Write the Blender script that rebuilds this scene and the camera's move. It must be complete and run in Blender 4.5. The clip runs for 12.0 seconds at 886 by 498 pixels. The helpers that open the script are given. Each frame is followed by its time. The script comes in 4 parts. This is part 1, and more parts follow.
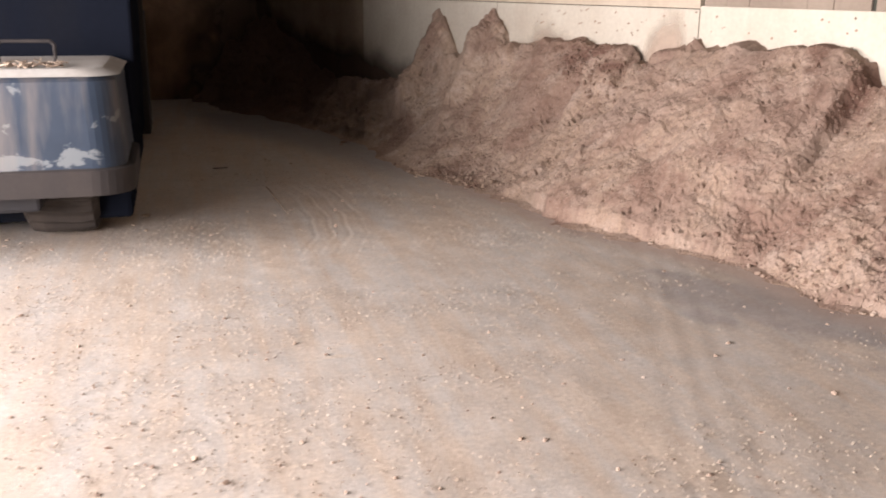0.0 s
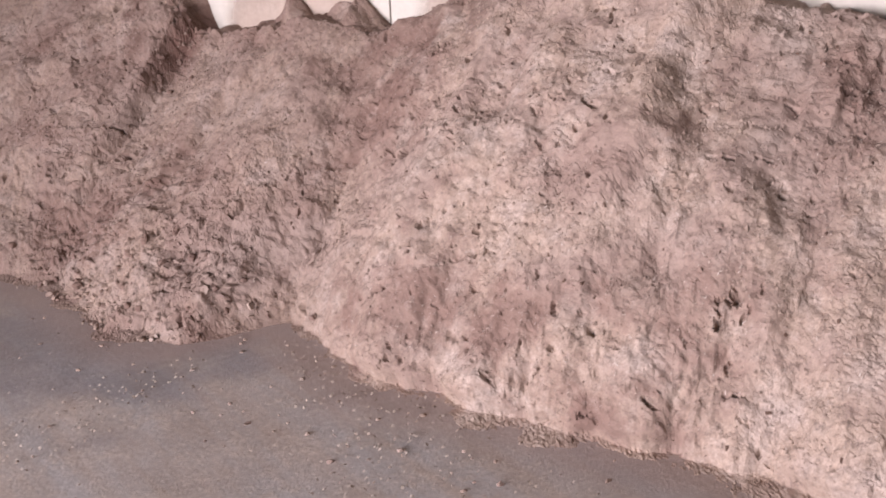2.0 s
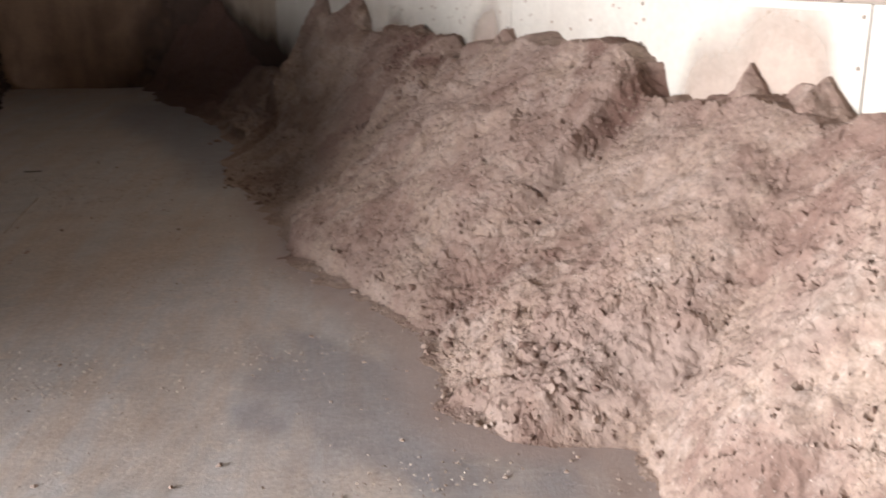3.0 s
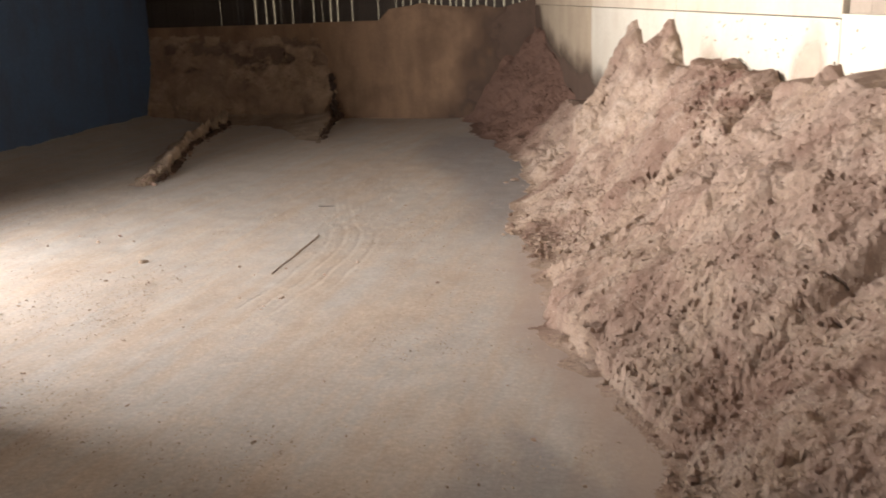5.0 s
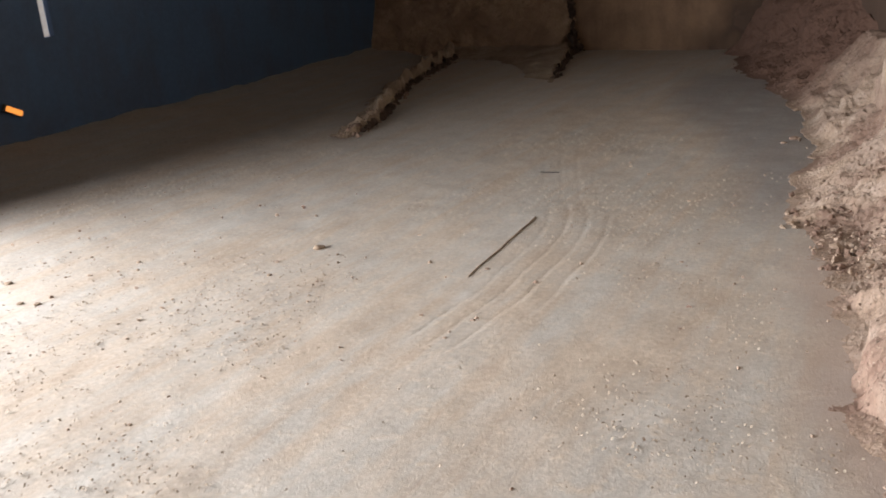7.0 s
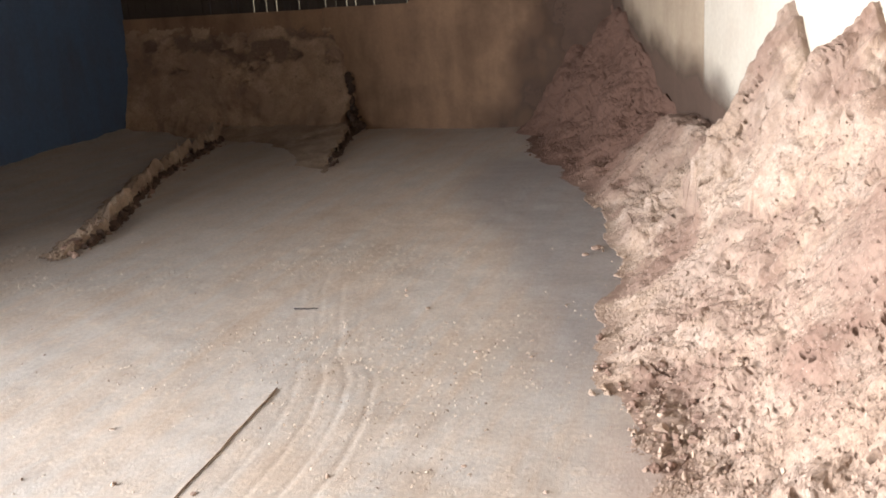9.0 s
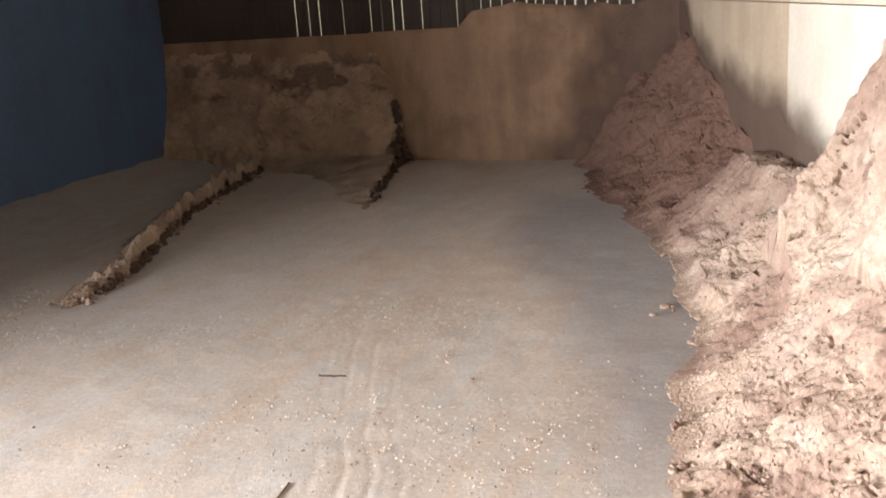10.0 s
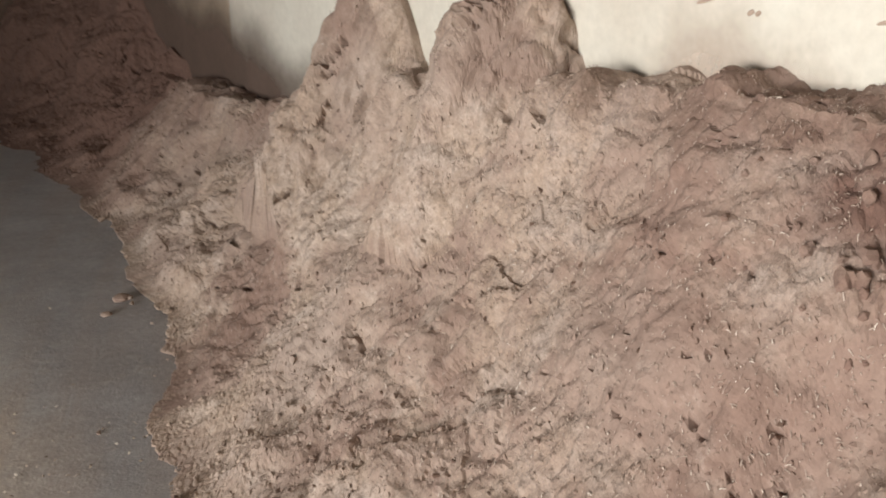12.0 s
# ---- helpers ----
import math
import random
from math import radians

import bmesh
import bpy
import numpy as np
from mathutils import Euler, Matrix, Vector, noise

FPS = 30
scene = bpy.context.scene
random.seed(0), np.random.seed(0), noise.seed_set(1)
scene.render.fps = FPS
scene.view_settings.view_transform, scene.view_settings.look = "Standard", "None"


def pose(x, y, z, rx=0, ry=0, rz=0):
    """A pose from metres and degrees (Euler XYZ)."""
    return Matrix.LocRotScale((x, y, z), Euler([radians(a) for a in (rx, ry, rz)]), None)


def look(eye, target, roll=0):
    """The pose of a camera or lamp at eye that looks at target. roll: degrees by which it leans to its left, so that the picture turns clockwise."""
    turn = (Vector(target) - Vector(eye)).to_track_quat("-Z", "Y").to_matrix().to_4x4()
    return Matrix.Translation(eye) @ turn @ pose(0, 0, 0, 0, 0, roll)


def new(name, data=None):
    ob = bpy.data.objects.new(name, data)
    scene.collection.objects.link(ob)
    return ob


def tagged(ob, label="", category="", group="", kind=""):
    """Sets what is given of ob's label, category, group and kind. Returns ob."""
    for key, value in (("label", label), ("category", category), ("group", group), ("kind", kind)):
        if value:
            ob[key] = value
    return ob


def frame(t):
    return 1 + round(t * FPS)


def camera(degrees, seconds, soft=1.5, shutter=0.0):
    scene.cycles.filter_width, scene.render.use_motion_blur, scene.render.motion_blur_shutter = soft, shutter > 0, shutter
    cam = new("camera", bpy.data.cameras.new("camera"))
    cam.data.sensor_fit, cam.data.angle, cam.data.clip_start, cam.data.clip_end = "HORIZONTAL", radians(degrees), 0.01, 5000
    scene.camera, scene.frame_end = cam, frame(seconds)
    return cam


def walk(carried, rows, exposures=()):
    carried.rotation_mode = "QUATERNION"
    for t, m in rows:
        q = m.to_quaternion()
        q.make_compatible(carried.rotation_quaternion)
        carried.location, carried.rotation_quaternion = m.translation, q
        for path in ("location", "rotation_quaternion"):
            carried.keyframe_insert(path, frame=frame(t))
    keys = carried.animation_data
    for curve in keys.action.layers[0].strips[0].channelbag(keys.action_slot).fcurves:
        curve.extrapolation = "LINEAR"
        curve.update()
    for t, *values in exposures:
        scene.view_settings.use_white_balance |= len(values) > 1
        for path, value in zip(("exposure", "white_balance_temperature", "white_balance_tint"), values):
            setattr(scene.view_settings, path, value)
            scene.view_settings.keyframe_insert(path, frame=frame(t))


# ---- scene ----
cam = camera(49.2, 12.0, soft=1.8, shutter=0.22)
# seconds, eye x y z, yaw, pitch, roll
ROWS = [
    (0.0, -0.229, 0.047, 1.492, -15.15, -15.38, -0.64),
    (0.3, 0.149, 0.150, 1.495, -15.22, -14.88, -0.60),
    (0.5, 0.380, 0.194, 1.487, -17.59, -14.69, -1.70),
    (1.0, 0.863, 0.229, 1.506, -23.52, -15.51, -0.47),
    (1.5, 1.379, 0.389, 1.493, -32.09, -17.16, 0.60),
    (2.0, 1.813, 0.450, 1.477, -37.40, -19.93, 2.28),
    (2.5, 2.100, 0.622, 1.516, -23.29, -19.18, 2.14),
    (3.0, 2.451, 0.765, 1.513, -5.45, -16.71, 0.22),
    (3.2, 2.557, 0.788, 1.499, -0.57, -15.96, 0.76),
    (4.8, 2.802, 1.440, 1.495, 11.95, -15.43, 2.77),
    (5.0, 2.809, 1.526, 1.523, 15.09, -14.94, 2.12),
    (5.5, 2.747, 1.910, 1.505, 20.13, -14.91, 1.54),
    (6.0, 2.603, 2.227, 1.491, 24.60, -16.33, 1.08),
    (6.5, 2.521, 2.596, 1.511, 30.24, -17.77, 3.97),
    (7.0, 2.397, 2.881, 1.498, 29.33, -18.83, 4.39),
    (7.5, 2.255, 3.226, 1.505, 22.45, -18.83, 4.05),
    (7.7, 2.248, 3.356, 1.513, 19.74, -18.65, 4.69),
    (9.3, 2.122, 4.381, 1.552, 18.11, -15.96, 3.71),
    (9.5, 2.104, 4.498, 1.559, 19.55, -15.57, 4.07),
    (10.0, 1.972, 4.792, 1.527, 21.25, -14.96, 3.87),
    (10.5, 1.903, 5.099, 1.521, 19.33, -14.35, 2.79),
    (11.0, 1.925, 5.397, 1.477, 12.11, -14.84, 3.20),
    (11.5, 1.897, 5.637, 1.429, -1.81, -17.13, 1.54),
    (12.0, 1.704, 5.878, 1.459, -12.70, -21.60, -0.36),
]
EXPOSURES = [(0.0, -0.52, 6800, 21), (1.0, -0.62, 6850, 25), (1.5, -0.64, 6450, 25), (2.0, -0.68, 6150, 29), (2.5, -0.25, 6150, 23), (3.2, 0.36, 6100, 15), (3.7, 0.6, 6300, 14), (4.2, 0.8, 6500, 13), (5.0, 0.74, 6800, 14), (5.5, 0.28, 7100, 13), (6.0, -0.1, 6350, 10), (6.5, -0.28, 6200, 10), (7.5, -0.06, 6550, 12), (9.3, 0.82, 6300, 13), (10.5, 0.95, 6450, 14), (11.1, 0.4, 6350, 11), (11.5, -0.18, 6200, 10), (12.0, -0.3, 6350, 9)]
walk(cam, [(t, pose(x, y, z, 90 + pitch, roll, yaw)) for t, x, y, z, yaw, pitch, roll in ROWS], EXPOSURES)

# ---- light: an overcast day that enters by the wide doorway in the side wall ----
world = bpy.data.worlds.new("sky")
scene.world = world
world.use_nodes = True
wn = world.node_tree.nodes
sky = wn.new("ShaderNodeTexSky")
sky.sky_type = 'NISHITA'
sky.sun_disc = False
sky.sun_elevation, sky.sun_rotation = radians(38), radians(-70)
world.node_tree.links.new(sky.outputs[0], wn["Background"].inputs[0])
wn["Background"].inputs[1].default_value = 0.08

sun = new("sun", bpy.data.lights.new("sun", 'SUN'))
sun.data.energy, sun.data.angle, sun.data.color = 4.0, radians(10), (1.0, 0.95, 0.87)
sun.matrix_basis = look((6, -20, 16), (0, 0, 0))

DOOR_Y0, DOOR_Y1, DOOR_TOP, LEFT = -2.6, 5.5, 2.5, -3.45
RECESS, FRONT = -4.35, -12.0
daylight = new("doorway_daylight", bpy.data.lights.new("doorway_daylight", 'AREA'))
daylight.data.shape = 'RECTANGLE'
daylight.data.size, daylight.data.size_y = DOOR_Y1 - DOOR_Y0, 1.8
daylight.data.energy, daylight.data.color = 2700, (1.0, 0.97, 0.93)
daylight.matrix_basis = look((LEFT - 1.3, (DOOR_Y0 + DOOR_Y1) / 2, 1.7), (3, (DOOR_Y0 + DOOR_Y1) / 2, 1.7))


# ---- number helpers ----
def fade(a, b, x):
    s = np.clip((x - a) / (b - a), 0, 1)
    return s * s * (3 - 2 * s)


def lattice(ix, iy, seed):
    h = np.sin(ix * 127.1 + iy * 311.7 + seed * 74.7) * 43758.5453
    return h - np.floor(h)


def vnoise(x, y, seed=0):
    """Smooth value noise from -1 to 1."""
    ix, iy = np.floor(x), np.floor(y)
    fx, fy = x - ix, y - iy
    fx, fy = fx * fx * (3 - 2 * fx), fy * fy * (3 - 2 * fy)
    a, b = lattice(ix, iy, seed), lattice(ix + 1, iy, seed)
    c, d = lattice(ix, iy + 1, seed), lattice(ix + 1, iy + 1, seed)
    return 2 * ((a * (1 - fx) + b * fx) * (1 - fy) + (c * (1 - fx) + d * fx) * fy) - 1


def fbm(x, y, octaves=4, seed=0):
    total, amp = 0, 1.0
    for o in range(octaves):
        total = total + amp * vnoise(x * 2 ** o + 17 * o, y * 2 ** o - 9 * o, seed + o)
        amp *= 0.5
    return total


def cells(x, y, seed=0):
    """Distance to the nearest of scattered points, and that point's own random number."""
    best, who = np.full(np.shape(x), 9.0), np.zeros(np.shape(x))
    bx, by = np.floor(x), np.floor(y)
    for i in (-1, 0, 1):
        for j in (-1, 0, 1):
            cx, cy = bx + i, by + j
            px, py = cx + lattice(cx, cy, seed), cy + lattice(cx, cy, seed + 5)
            d = np.hypot(px - x, py - y)
            near = d < best
            best, who = np.where(near, d, best), np.where(near, lattice(cx, cy, seed + 11), who)
    return best, who


def grid_mesh(name, P, keep=None, smooth=True):
    """A smooth mesh from an array of places, rows by columns by 3."""
    n, m = P.shape[:2]
    i = np.arange(n * m).reshape(n, m)
    q = np.stack([i[:-1, :-1], i[1:, :-1], i[1:, 1:], i[:-1, 1:]], -1).reshape(-1, 4)
    if keep is not None:
        ok = keep.ravel()
        q = q[ok[q].all(1)]
    me = bpy.data.meshes.new(name)
    me.from_pydata(P.reshape(-1, 3).tolist(), [], q.tolist())
    me.polygons.foreach_set("use_smooth", np.full(len(q), smooth))
    return me


# ---- materials ----
def mat(name, rough=0.9, metal=0.0):
    m = bpy.data.materials.new(name)
    m.use_nodes = True
    b = m.node_tree.nodes["Principled BSDF"]
    b.inputs["Roughness"].default_value, b.inputs["Metallic"].default_value = rough, metal
    b.inputs["Specular IOR Level"].default_value = 0.3
    return m, m.node_tree.nodes, m.node_tree.links, b


def coords(nodes, links, scale=(1, 1, 1), turn=0.0):
    tc, mp = nodes.new("ShaderNodeTexCoord"), nodes.new("ShaderNodeMapping")
    mp.inputs["Scale"].default_value, mp.inputs["Rotation"].default_value = scale, (0, 0, radians(turn))
    links.new(tc.outputs["Object"], mp.inputs[0])
    return mp.outputs[0]


def tex(nodes, links, vec, scale, detail=4, rough=0.55, twist=0.0):
    n = nodes.new("ShaderNodeTexNoise")
    n.inputs["Scale"].default_value, n.inputs["Detail"].default_value = scale, detail
    n.inputs["Roughness"].default_value, n.inputs["Distortion"].default_value = rough, twist
    links.new(vec, n.inputs["Vector"])
    return n.outputs["Fac"]


def ramp(nodes, links, fac, *stops):
    r = nodes.new("ShaderNodeValToRGB")
    while len(r.color_ramp.elements) < len(stops):
        r.color_ramp.elements.new(0.5)
    for e, (p, c) in zip(r.color_ramp.elements, stops):
        e.position, e.color = p, (*c, 1) if len(c) == 3 else c
    links.new(fac, r.inputs[0])
    return r.outputs[0]


def grey(v):
    return (v, v, v)


def mix(nodes, links, fac, a, b, mode='MIX'):
    m = nodes.new("ShaderNodeMix")
    m.data_type, m.blend_type = 'RGBA', mode
    if isinstance(fac, float):
        m.inputs[0].default_value = fac
    else:
        links.new(fac, m.inputs[0])
    for i, v in ((6, a), (7, b)):
        if isinstance(v, tuple):
            m.inputs[i].default_value = (*v, 1)
        else:
            links.new(v, m.inputs[i])
    return m.outputs[2]


def bump(nodes, links, bsdf, height, strength=0.5, distance=0.01):
    b = nodes.new("ShaderNodeBump")
    b.inputs["Strength"].default_value, b.inputs["Distance"].default_value = strength, distance
    links.new(height, b.inputs["Height"])
    links.new(b.outputs[0], bsdf.inputs["Normal"])


def make_heap_material(name, light, tan, red, pale):
    """Wood dust: smooth pink smears of fine dust beside loose straw-coloured grain."""
    m, n, l, b = mat(name, 0.95)
    v = coords(n, l)
    big = tex(n, l, v, 1.5, 7, 0.62, 0.3)
    mid = tex(n, l, v, 5.0, 6, 0.7)
    fine = tex(n, l, v, 60.0, 4, 0.7)
    straw = tuple(k * f for k, f in zip(light, (1.2, 1.22, 1.16)))
    loose = ramp(n, l, mix(n, l, 0.3, tex(n, l, v, 2.3, 6, 0.6, 0.3), mid), (0.45, grey(0.0)), (0.56, grey(1.0)))
    pink = ramp(n, l, big, (0.20, red), (0.42, tan), (0.56, light), (0.74, pale))
    c = mix(n, l, loose, pink, ramp(n, l, mid, (0.30, light), (0.46, straw), (0.66, tuple(1.15 * k for k in pale))))
    spot = tex(n, l, v, 15.0, 5, 0.72)
    c = mix(n, l, ramp(n, l, spot, (0.28, grey(0.7)), (0.42, grey(0.0))), c, tuple(0.55 * k for k in tan))
    c = mix(n, l, ramp(n, l, spot, (0.58, grey(0.0)), (0.72, grey(0.6))), c, tuple(1.08 * k for k in pale))
    at = n.new("ShaderNodeAttribute")
    at.attribute_name = "red"
    c = mix(n, l, at.outputs["Fac"], c, red)
    grain = mix(n, l, 0.5, ramp(n, l, fine, (0.28, grey(0.72)), (0.5, grey(1.05)), (0.72, grey(1.28))), ramp(n, l, tex(n, l, v, 150.0, 3, 0.7), (0.34, grey(0.6)), (0.5, grey(1.0)), (0.68, grey(1.28))), 'MULTIPLY')
    c = mix(n, l, ramp(n, l, loose, (0.0, grey(0.28)), (1.0, grey(0.85))), c, grain, 'MULTIPLY')
    l.new(c, b.inputs["Base Color"])
    crumb = tex(n, l, v, 34.0, 8, 0.74)
    bump(n, l, b, mix(n, l, ramp(n, l, loose, (0.0, grey(0.3)), (1.0, grey(1.0))), grey(0.5), crumb), 1.0, 0.007)
    return m


MAT_HEAP = make_heap_material("wood_dust_heap", (0.315, 0.234, 0.189), (0.25, 0.17, 0.134), (0.145, 0.085, 0.065), (0.37, 0.297, 0.248))
MAT_CAKE = make_heap_material("dark_dust_cake", (0.30, 0.21, 0.15), (0.255, 0.172, 0.122), (0.075, 0.052, 0.042), (0.355, 0.25, 0.18))
MAT_SLUMP = make_heap_material("brown_dust_bank", (0.27, 0.205, 0.155), (0.22, 0.16, 0.12), (0.14, 0.098, 0.074), (0.34, 0.265, 0.205))


def make_floor_material():
    """Concrete polished grey by wheels, with tan dust smeared along the ways of the loader."""
    m, n, l, b = mat("dusty_concrete", 0.7)
    v = coords(n, l)
    patch = tex(n, l, v, 0.6, 7, 0.6, 0.8)
    streak = tex(n, l, coords(n, l, (1.0, 5.0, 1.0), 38), 1.1, 5, 0.6)
    swept = tex(n, l, coords(n, l, (6.0, 0.55, 1.0), -9), 1.3, 6, 0.62, 0.3)
    fine = tex(n, l, v, 45.0, 5, 0.7)
    wear = mix(n, l, 0.55, mix(n, l, 0.35, patch, streak), swept)
    dust = ramp(n, l, tex(n, l, v, 3.0, 6, 0.65), (0.3, (0.42, 0.343, 0.28)), (0.7, (0.505, 0.426, 0.356)))
    bare = ramp(n, l, tex(n, l, v, 5.0, 6, 0.6), (0.3, (0.41, 0.382, 0.355)), (0.7, (0.50, 0.475, 0.448)))
    c = mix(n, l, ramp(n, l, wear, (0.42, grey(0.0)), (0.57, grey(0.95))), dust, bare)
    clump = ramp(n, l, mix(n, l, 0.4, tex(n, l, v, 7.0, 6, 0.7, 0.5), tex(n, l, v, 28.0, 5, 0.7)), (0.52, grey(0.0)), (0.62, grey(0.75)))
    c = mix(n, l, clump, c, (0.52, 0.445, 0.37))
    # damp dark patches in the dust-free strip beside the heap
    at = n.new("ShaderNodeAttribute")
    at.attribute_name = "bare"
    wet = ramp(n, l, tex(n, l, coords(n, l, (1.0, 3.0, 1.0), -20), 5.0, 5, 0.6), (0.3, (0.165, 0.162, 0.178)), (0.7, (0.245, 0.24, 0.255)))
    c = mix(n, l, at.outputs["Fac"], c, wet)
    c = mix(n, l, 0.7, c, ramp(n, l, fine, (0.3, grey(0.74)), (0.55, grey(1.0)), (0.72, grey(1.25))), 'MULTIPLY')
    sk = n.new("ShaderNodeAttribute")
    sk.attribute_name = "skirt"
    c = mix(n, l, ramp(n, l, mix(n, l, 0.5, sk.outputs["Fac"], tex(n, l, v, 22.0, 5, 0.7), 'MULTIPLY'), (0.12, grey(0.0)), (0.55, grey(0.75))), c, (0.37, 0.29, 0.25))
    l.new(c, b.inputs["Base Color"])
    l.new(ramp(n, l, at.outputs["Fac"], (0.0, grey(0.85)), (1.0, grey(0.45))), b.inputs["Roughness"])
    bump(n, l, b, mix(n, l, 0.5, mix(n, l, 0.5, fine, clump), tex(n, l, v, 140.0, 3)), 0.5, 0.006)
    return m


MAT_FLOOR = make_floor_material()


def make_wall_material(name, base, stain, amount, rough=0.75, sheen=0.3):
    m, n, l, b = mat(name, rough)
    v = coords(n, l)
    blot = tex(n, l, v, 1.6, 6, 0.6, 0.5)
    drip = tex(n, l, coords(n, l, (4, 4, 0.8)), 1.2, 5, 0.6)
    c = mix(n, l, ramp(n, l, mix(n, l, 0.45, blot, drip), (0.44, grey(0.0)), (0.70, grey(amount))), base, stain)
    c = mix(n, l, 0.5, c, ramp(n, l, tex(n, l, v, 30.0, 4, 0.6), (0.3, grey(0.82)), (0.7, grey(1.08))), 'MULTIPLY')
    l.new(c, b.inputs["Base Color"])
    bump(n, l, b, tex(n, l, v, 60.0, 4), 0.25, 0.004)
    return m


MAT_CREAM = make_wall_material("cream_board", (0.58, 0.545, 0.47), (0.41, 0.335, 0.265), 0.5)
MAT_CREAM_DUSTY = make_wall_material("dusty_cream_board", (0.54, 0.475, 0.385), (0.38, 0.295, 0.22), 0.7)
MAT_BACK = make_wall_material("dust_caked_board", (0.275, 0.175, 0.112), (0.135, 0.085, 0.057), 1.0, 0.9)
MAT_GREYBOARD = make_wall_material("weathered_grey_board", (0.30, 0.25, 0.205), (0.18, 0.14, 0.11), 0.7, 0.85)
MAT_DARKSLAT = make_wall_material("dark_weathered_slat", (0.055, 0.044, 0.037), (0.035, 0.027, 0.022), 0.7, 0.9)
# Blue base is raised to carry the haze that hangs before the sheet.
MAT_BLUESTEEL = make_wall_material("haze_raised_blue_sheet", (0.078, 0.13, 0.232), (0.082, 0.088, 0.122), 0.6, 0.6)
MAT_ROOF = make_wall_material("dark_roof_sheet", (0.07, 0.065, 0.06), (0.04, 0.035, 0.03), 0.7, 0.8)
MAT_TAN = make_wall_material("tan_dusty_board", (0.44, 0.36, 0.27), (0.31, 0.235, 0.17), 0.8)
MAT_CONCRETE = make_wall_material("outer_concrete", (0.36, 0.34, 0.31), (0.25, 0.23, 0.2), 0.6, 0.9)


def make_film_material(name, base, stain):
    """Dust that clings in a thin, patchy film with soft edges."""
    m = make_wall_material(name, base, stain, 0.9, 0.95)
    n, l = m.node_tree.nodes, m.node_tree.links
    v = coords(n, l)
    at = n.new("ShaderNodeAttribute")
    at.attribute_name = "cover"
    grain = mix(n, l, 0.4, tex(n, l, v, 9.0, 6, 0.65), tex(n, l, v, 60.0, 4, 0.7))
    both = mix(n, l, 0.36, at.outputs["Fac"], grain)
    l.new(ramp(n, l, both, (0.22, grey(0.0)), (0.72, grey(0.88))), n["Principled BSDF"].inputs["Alpha"])
    return m


MAT_FILM = make_film_material("dust_film", (0.50, 0.405, 0.33), (0.42, 0.315, 0.25))
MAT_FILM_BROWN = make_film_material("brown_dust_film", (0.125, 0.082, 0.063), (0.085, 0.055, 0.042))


# ---- building helpers ----
def box(bm, x0, x1, y0, y1, z0, z1, bevel=0.0):
    made = bmesh.ops.create_cube(bm, size=1.0, matrix=Matrix.LocRotScale(((x0 + x1) / 2, (y0 + y1) / 2, (z0 + z1) / 2), None, (x1 - x0, y1 - y0, z1 - z0)))
    if bevel:
        edges = list({e for v in made["verts"] for e in v.link_edges})
        bmesh.ops.bevel(bm, geom=edges, offset=bevel, segments=2, affect='EDGES', profile=0.5)


def mesh_of(name, bm, material, smooth=False):
    me = bpy.data.meshes.new(name)
    bm.to_mesh(me)
    bm.free()
    if smooth:
        for p in me.polygons:
            p.use_smooth = True
    me.materials.append(material)
    return me


def part(name, bm, material, parent, label="", smooth=False, m=None):
    ob = new(name, mesh_of(name, bm, material, smooth))
    ob.parent = parent
    if m is not None:
        ob.matrix_basis = m
    return tagged(ob, label) if label else ob


def boxpart(name, material, parent, dims, bevel=0.004, label="", m=None):
    bm = bmesh.new()
    box(bm, *dims, bevel)
    return part(name, bm, material, parent, label, m=m)


def structure(name, material, boxes, label, category, bevel=0.0, m=None):
    bm = bmesh.new()
    for b in boxes:
        box(bm, *b, bevel)
    ob = new(name, mesh_of(name, bm, material))
    if m is not None:
        ob.matrix_basis = m
    return tagged(ob, label, category, kind="structure")


# ---- the wall frame: u runs along the boarded wall from the far corner, v out from it into the shed ----
CORNER = Vector((0.80, 13.10, 0.0))
WALL_TURN = math.degrees(math.atan2(-0.9335, 0.3585))
WALL = pose(CORNER.x, CORNER.y, 0, 0, 0, WALL_TURN)       # local x = u, local -y = v
EU, EN = np.array((0.3585, -0.9335)), np.array((-0.9335, -0.3585))
BACK = 13.10


def to_world(u, v):
    return CORNER.x + u * EU[0] + v * EN[0], CORNER.y + u * EU[1] + v * EN[1]


# the long heap: crest height, foot and fullness along the wall
CREST_U = [-0.6, 0.0, 1.2, 2.0, 2.6, 3.3, 3.7, 5.4, 6.05, 6.45, 6.56, 6.70, 6.95, 7.18, 7.34, 8.15, 8.56, 8.63, 9.0, 9.36, 9.74, 10.1, 10.45, 11.1, 11.25, 11.7, 12.6, 13.8]
CREST_Z = [0.30, 0.32, 0.40, 0.43, 0.45, 0.51, 0.66, 0.95, 1.08, 1.02, 0.97, 0.84, 0.96, 1.00, 1.02, 1.10, 1.09, 0.96, 1.00, 0.98, 0.94, 1.10, 1.22, 1.24, 1.12, 0.94, 1.04, 0.90]
TOE_U = [-0.6, 0.0, 0.9, 2.4, 3.3, 4.4, 5.2, 5.5, 5.75, 6.8, 7.35, 8.75, 9.35, 9.65, 9.9, 10.4, 11.0, 13.8]
TOE_V = [0.80, 0.80, 0.94, 0.75, 0.80, 0.98, 1.22, 1.29, 1.22, 1.25, 1.40, 1.26, 1.45, 1.42, 1.08, 1.34, 1.30, 1.40]
BULGE_U, BULGE = [0, 5.2, 6.3, 7.2, 9.4, 10.7, 13.8], [1.7, 1.8, 1.5, 1.15, 1.0, 0.72, 0.8]


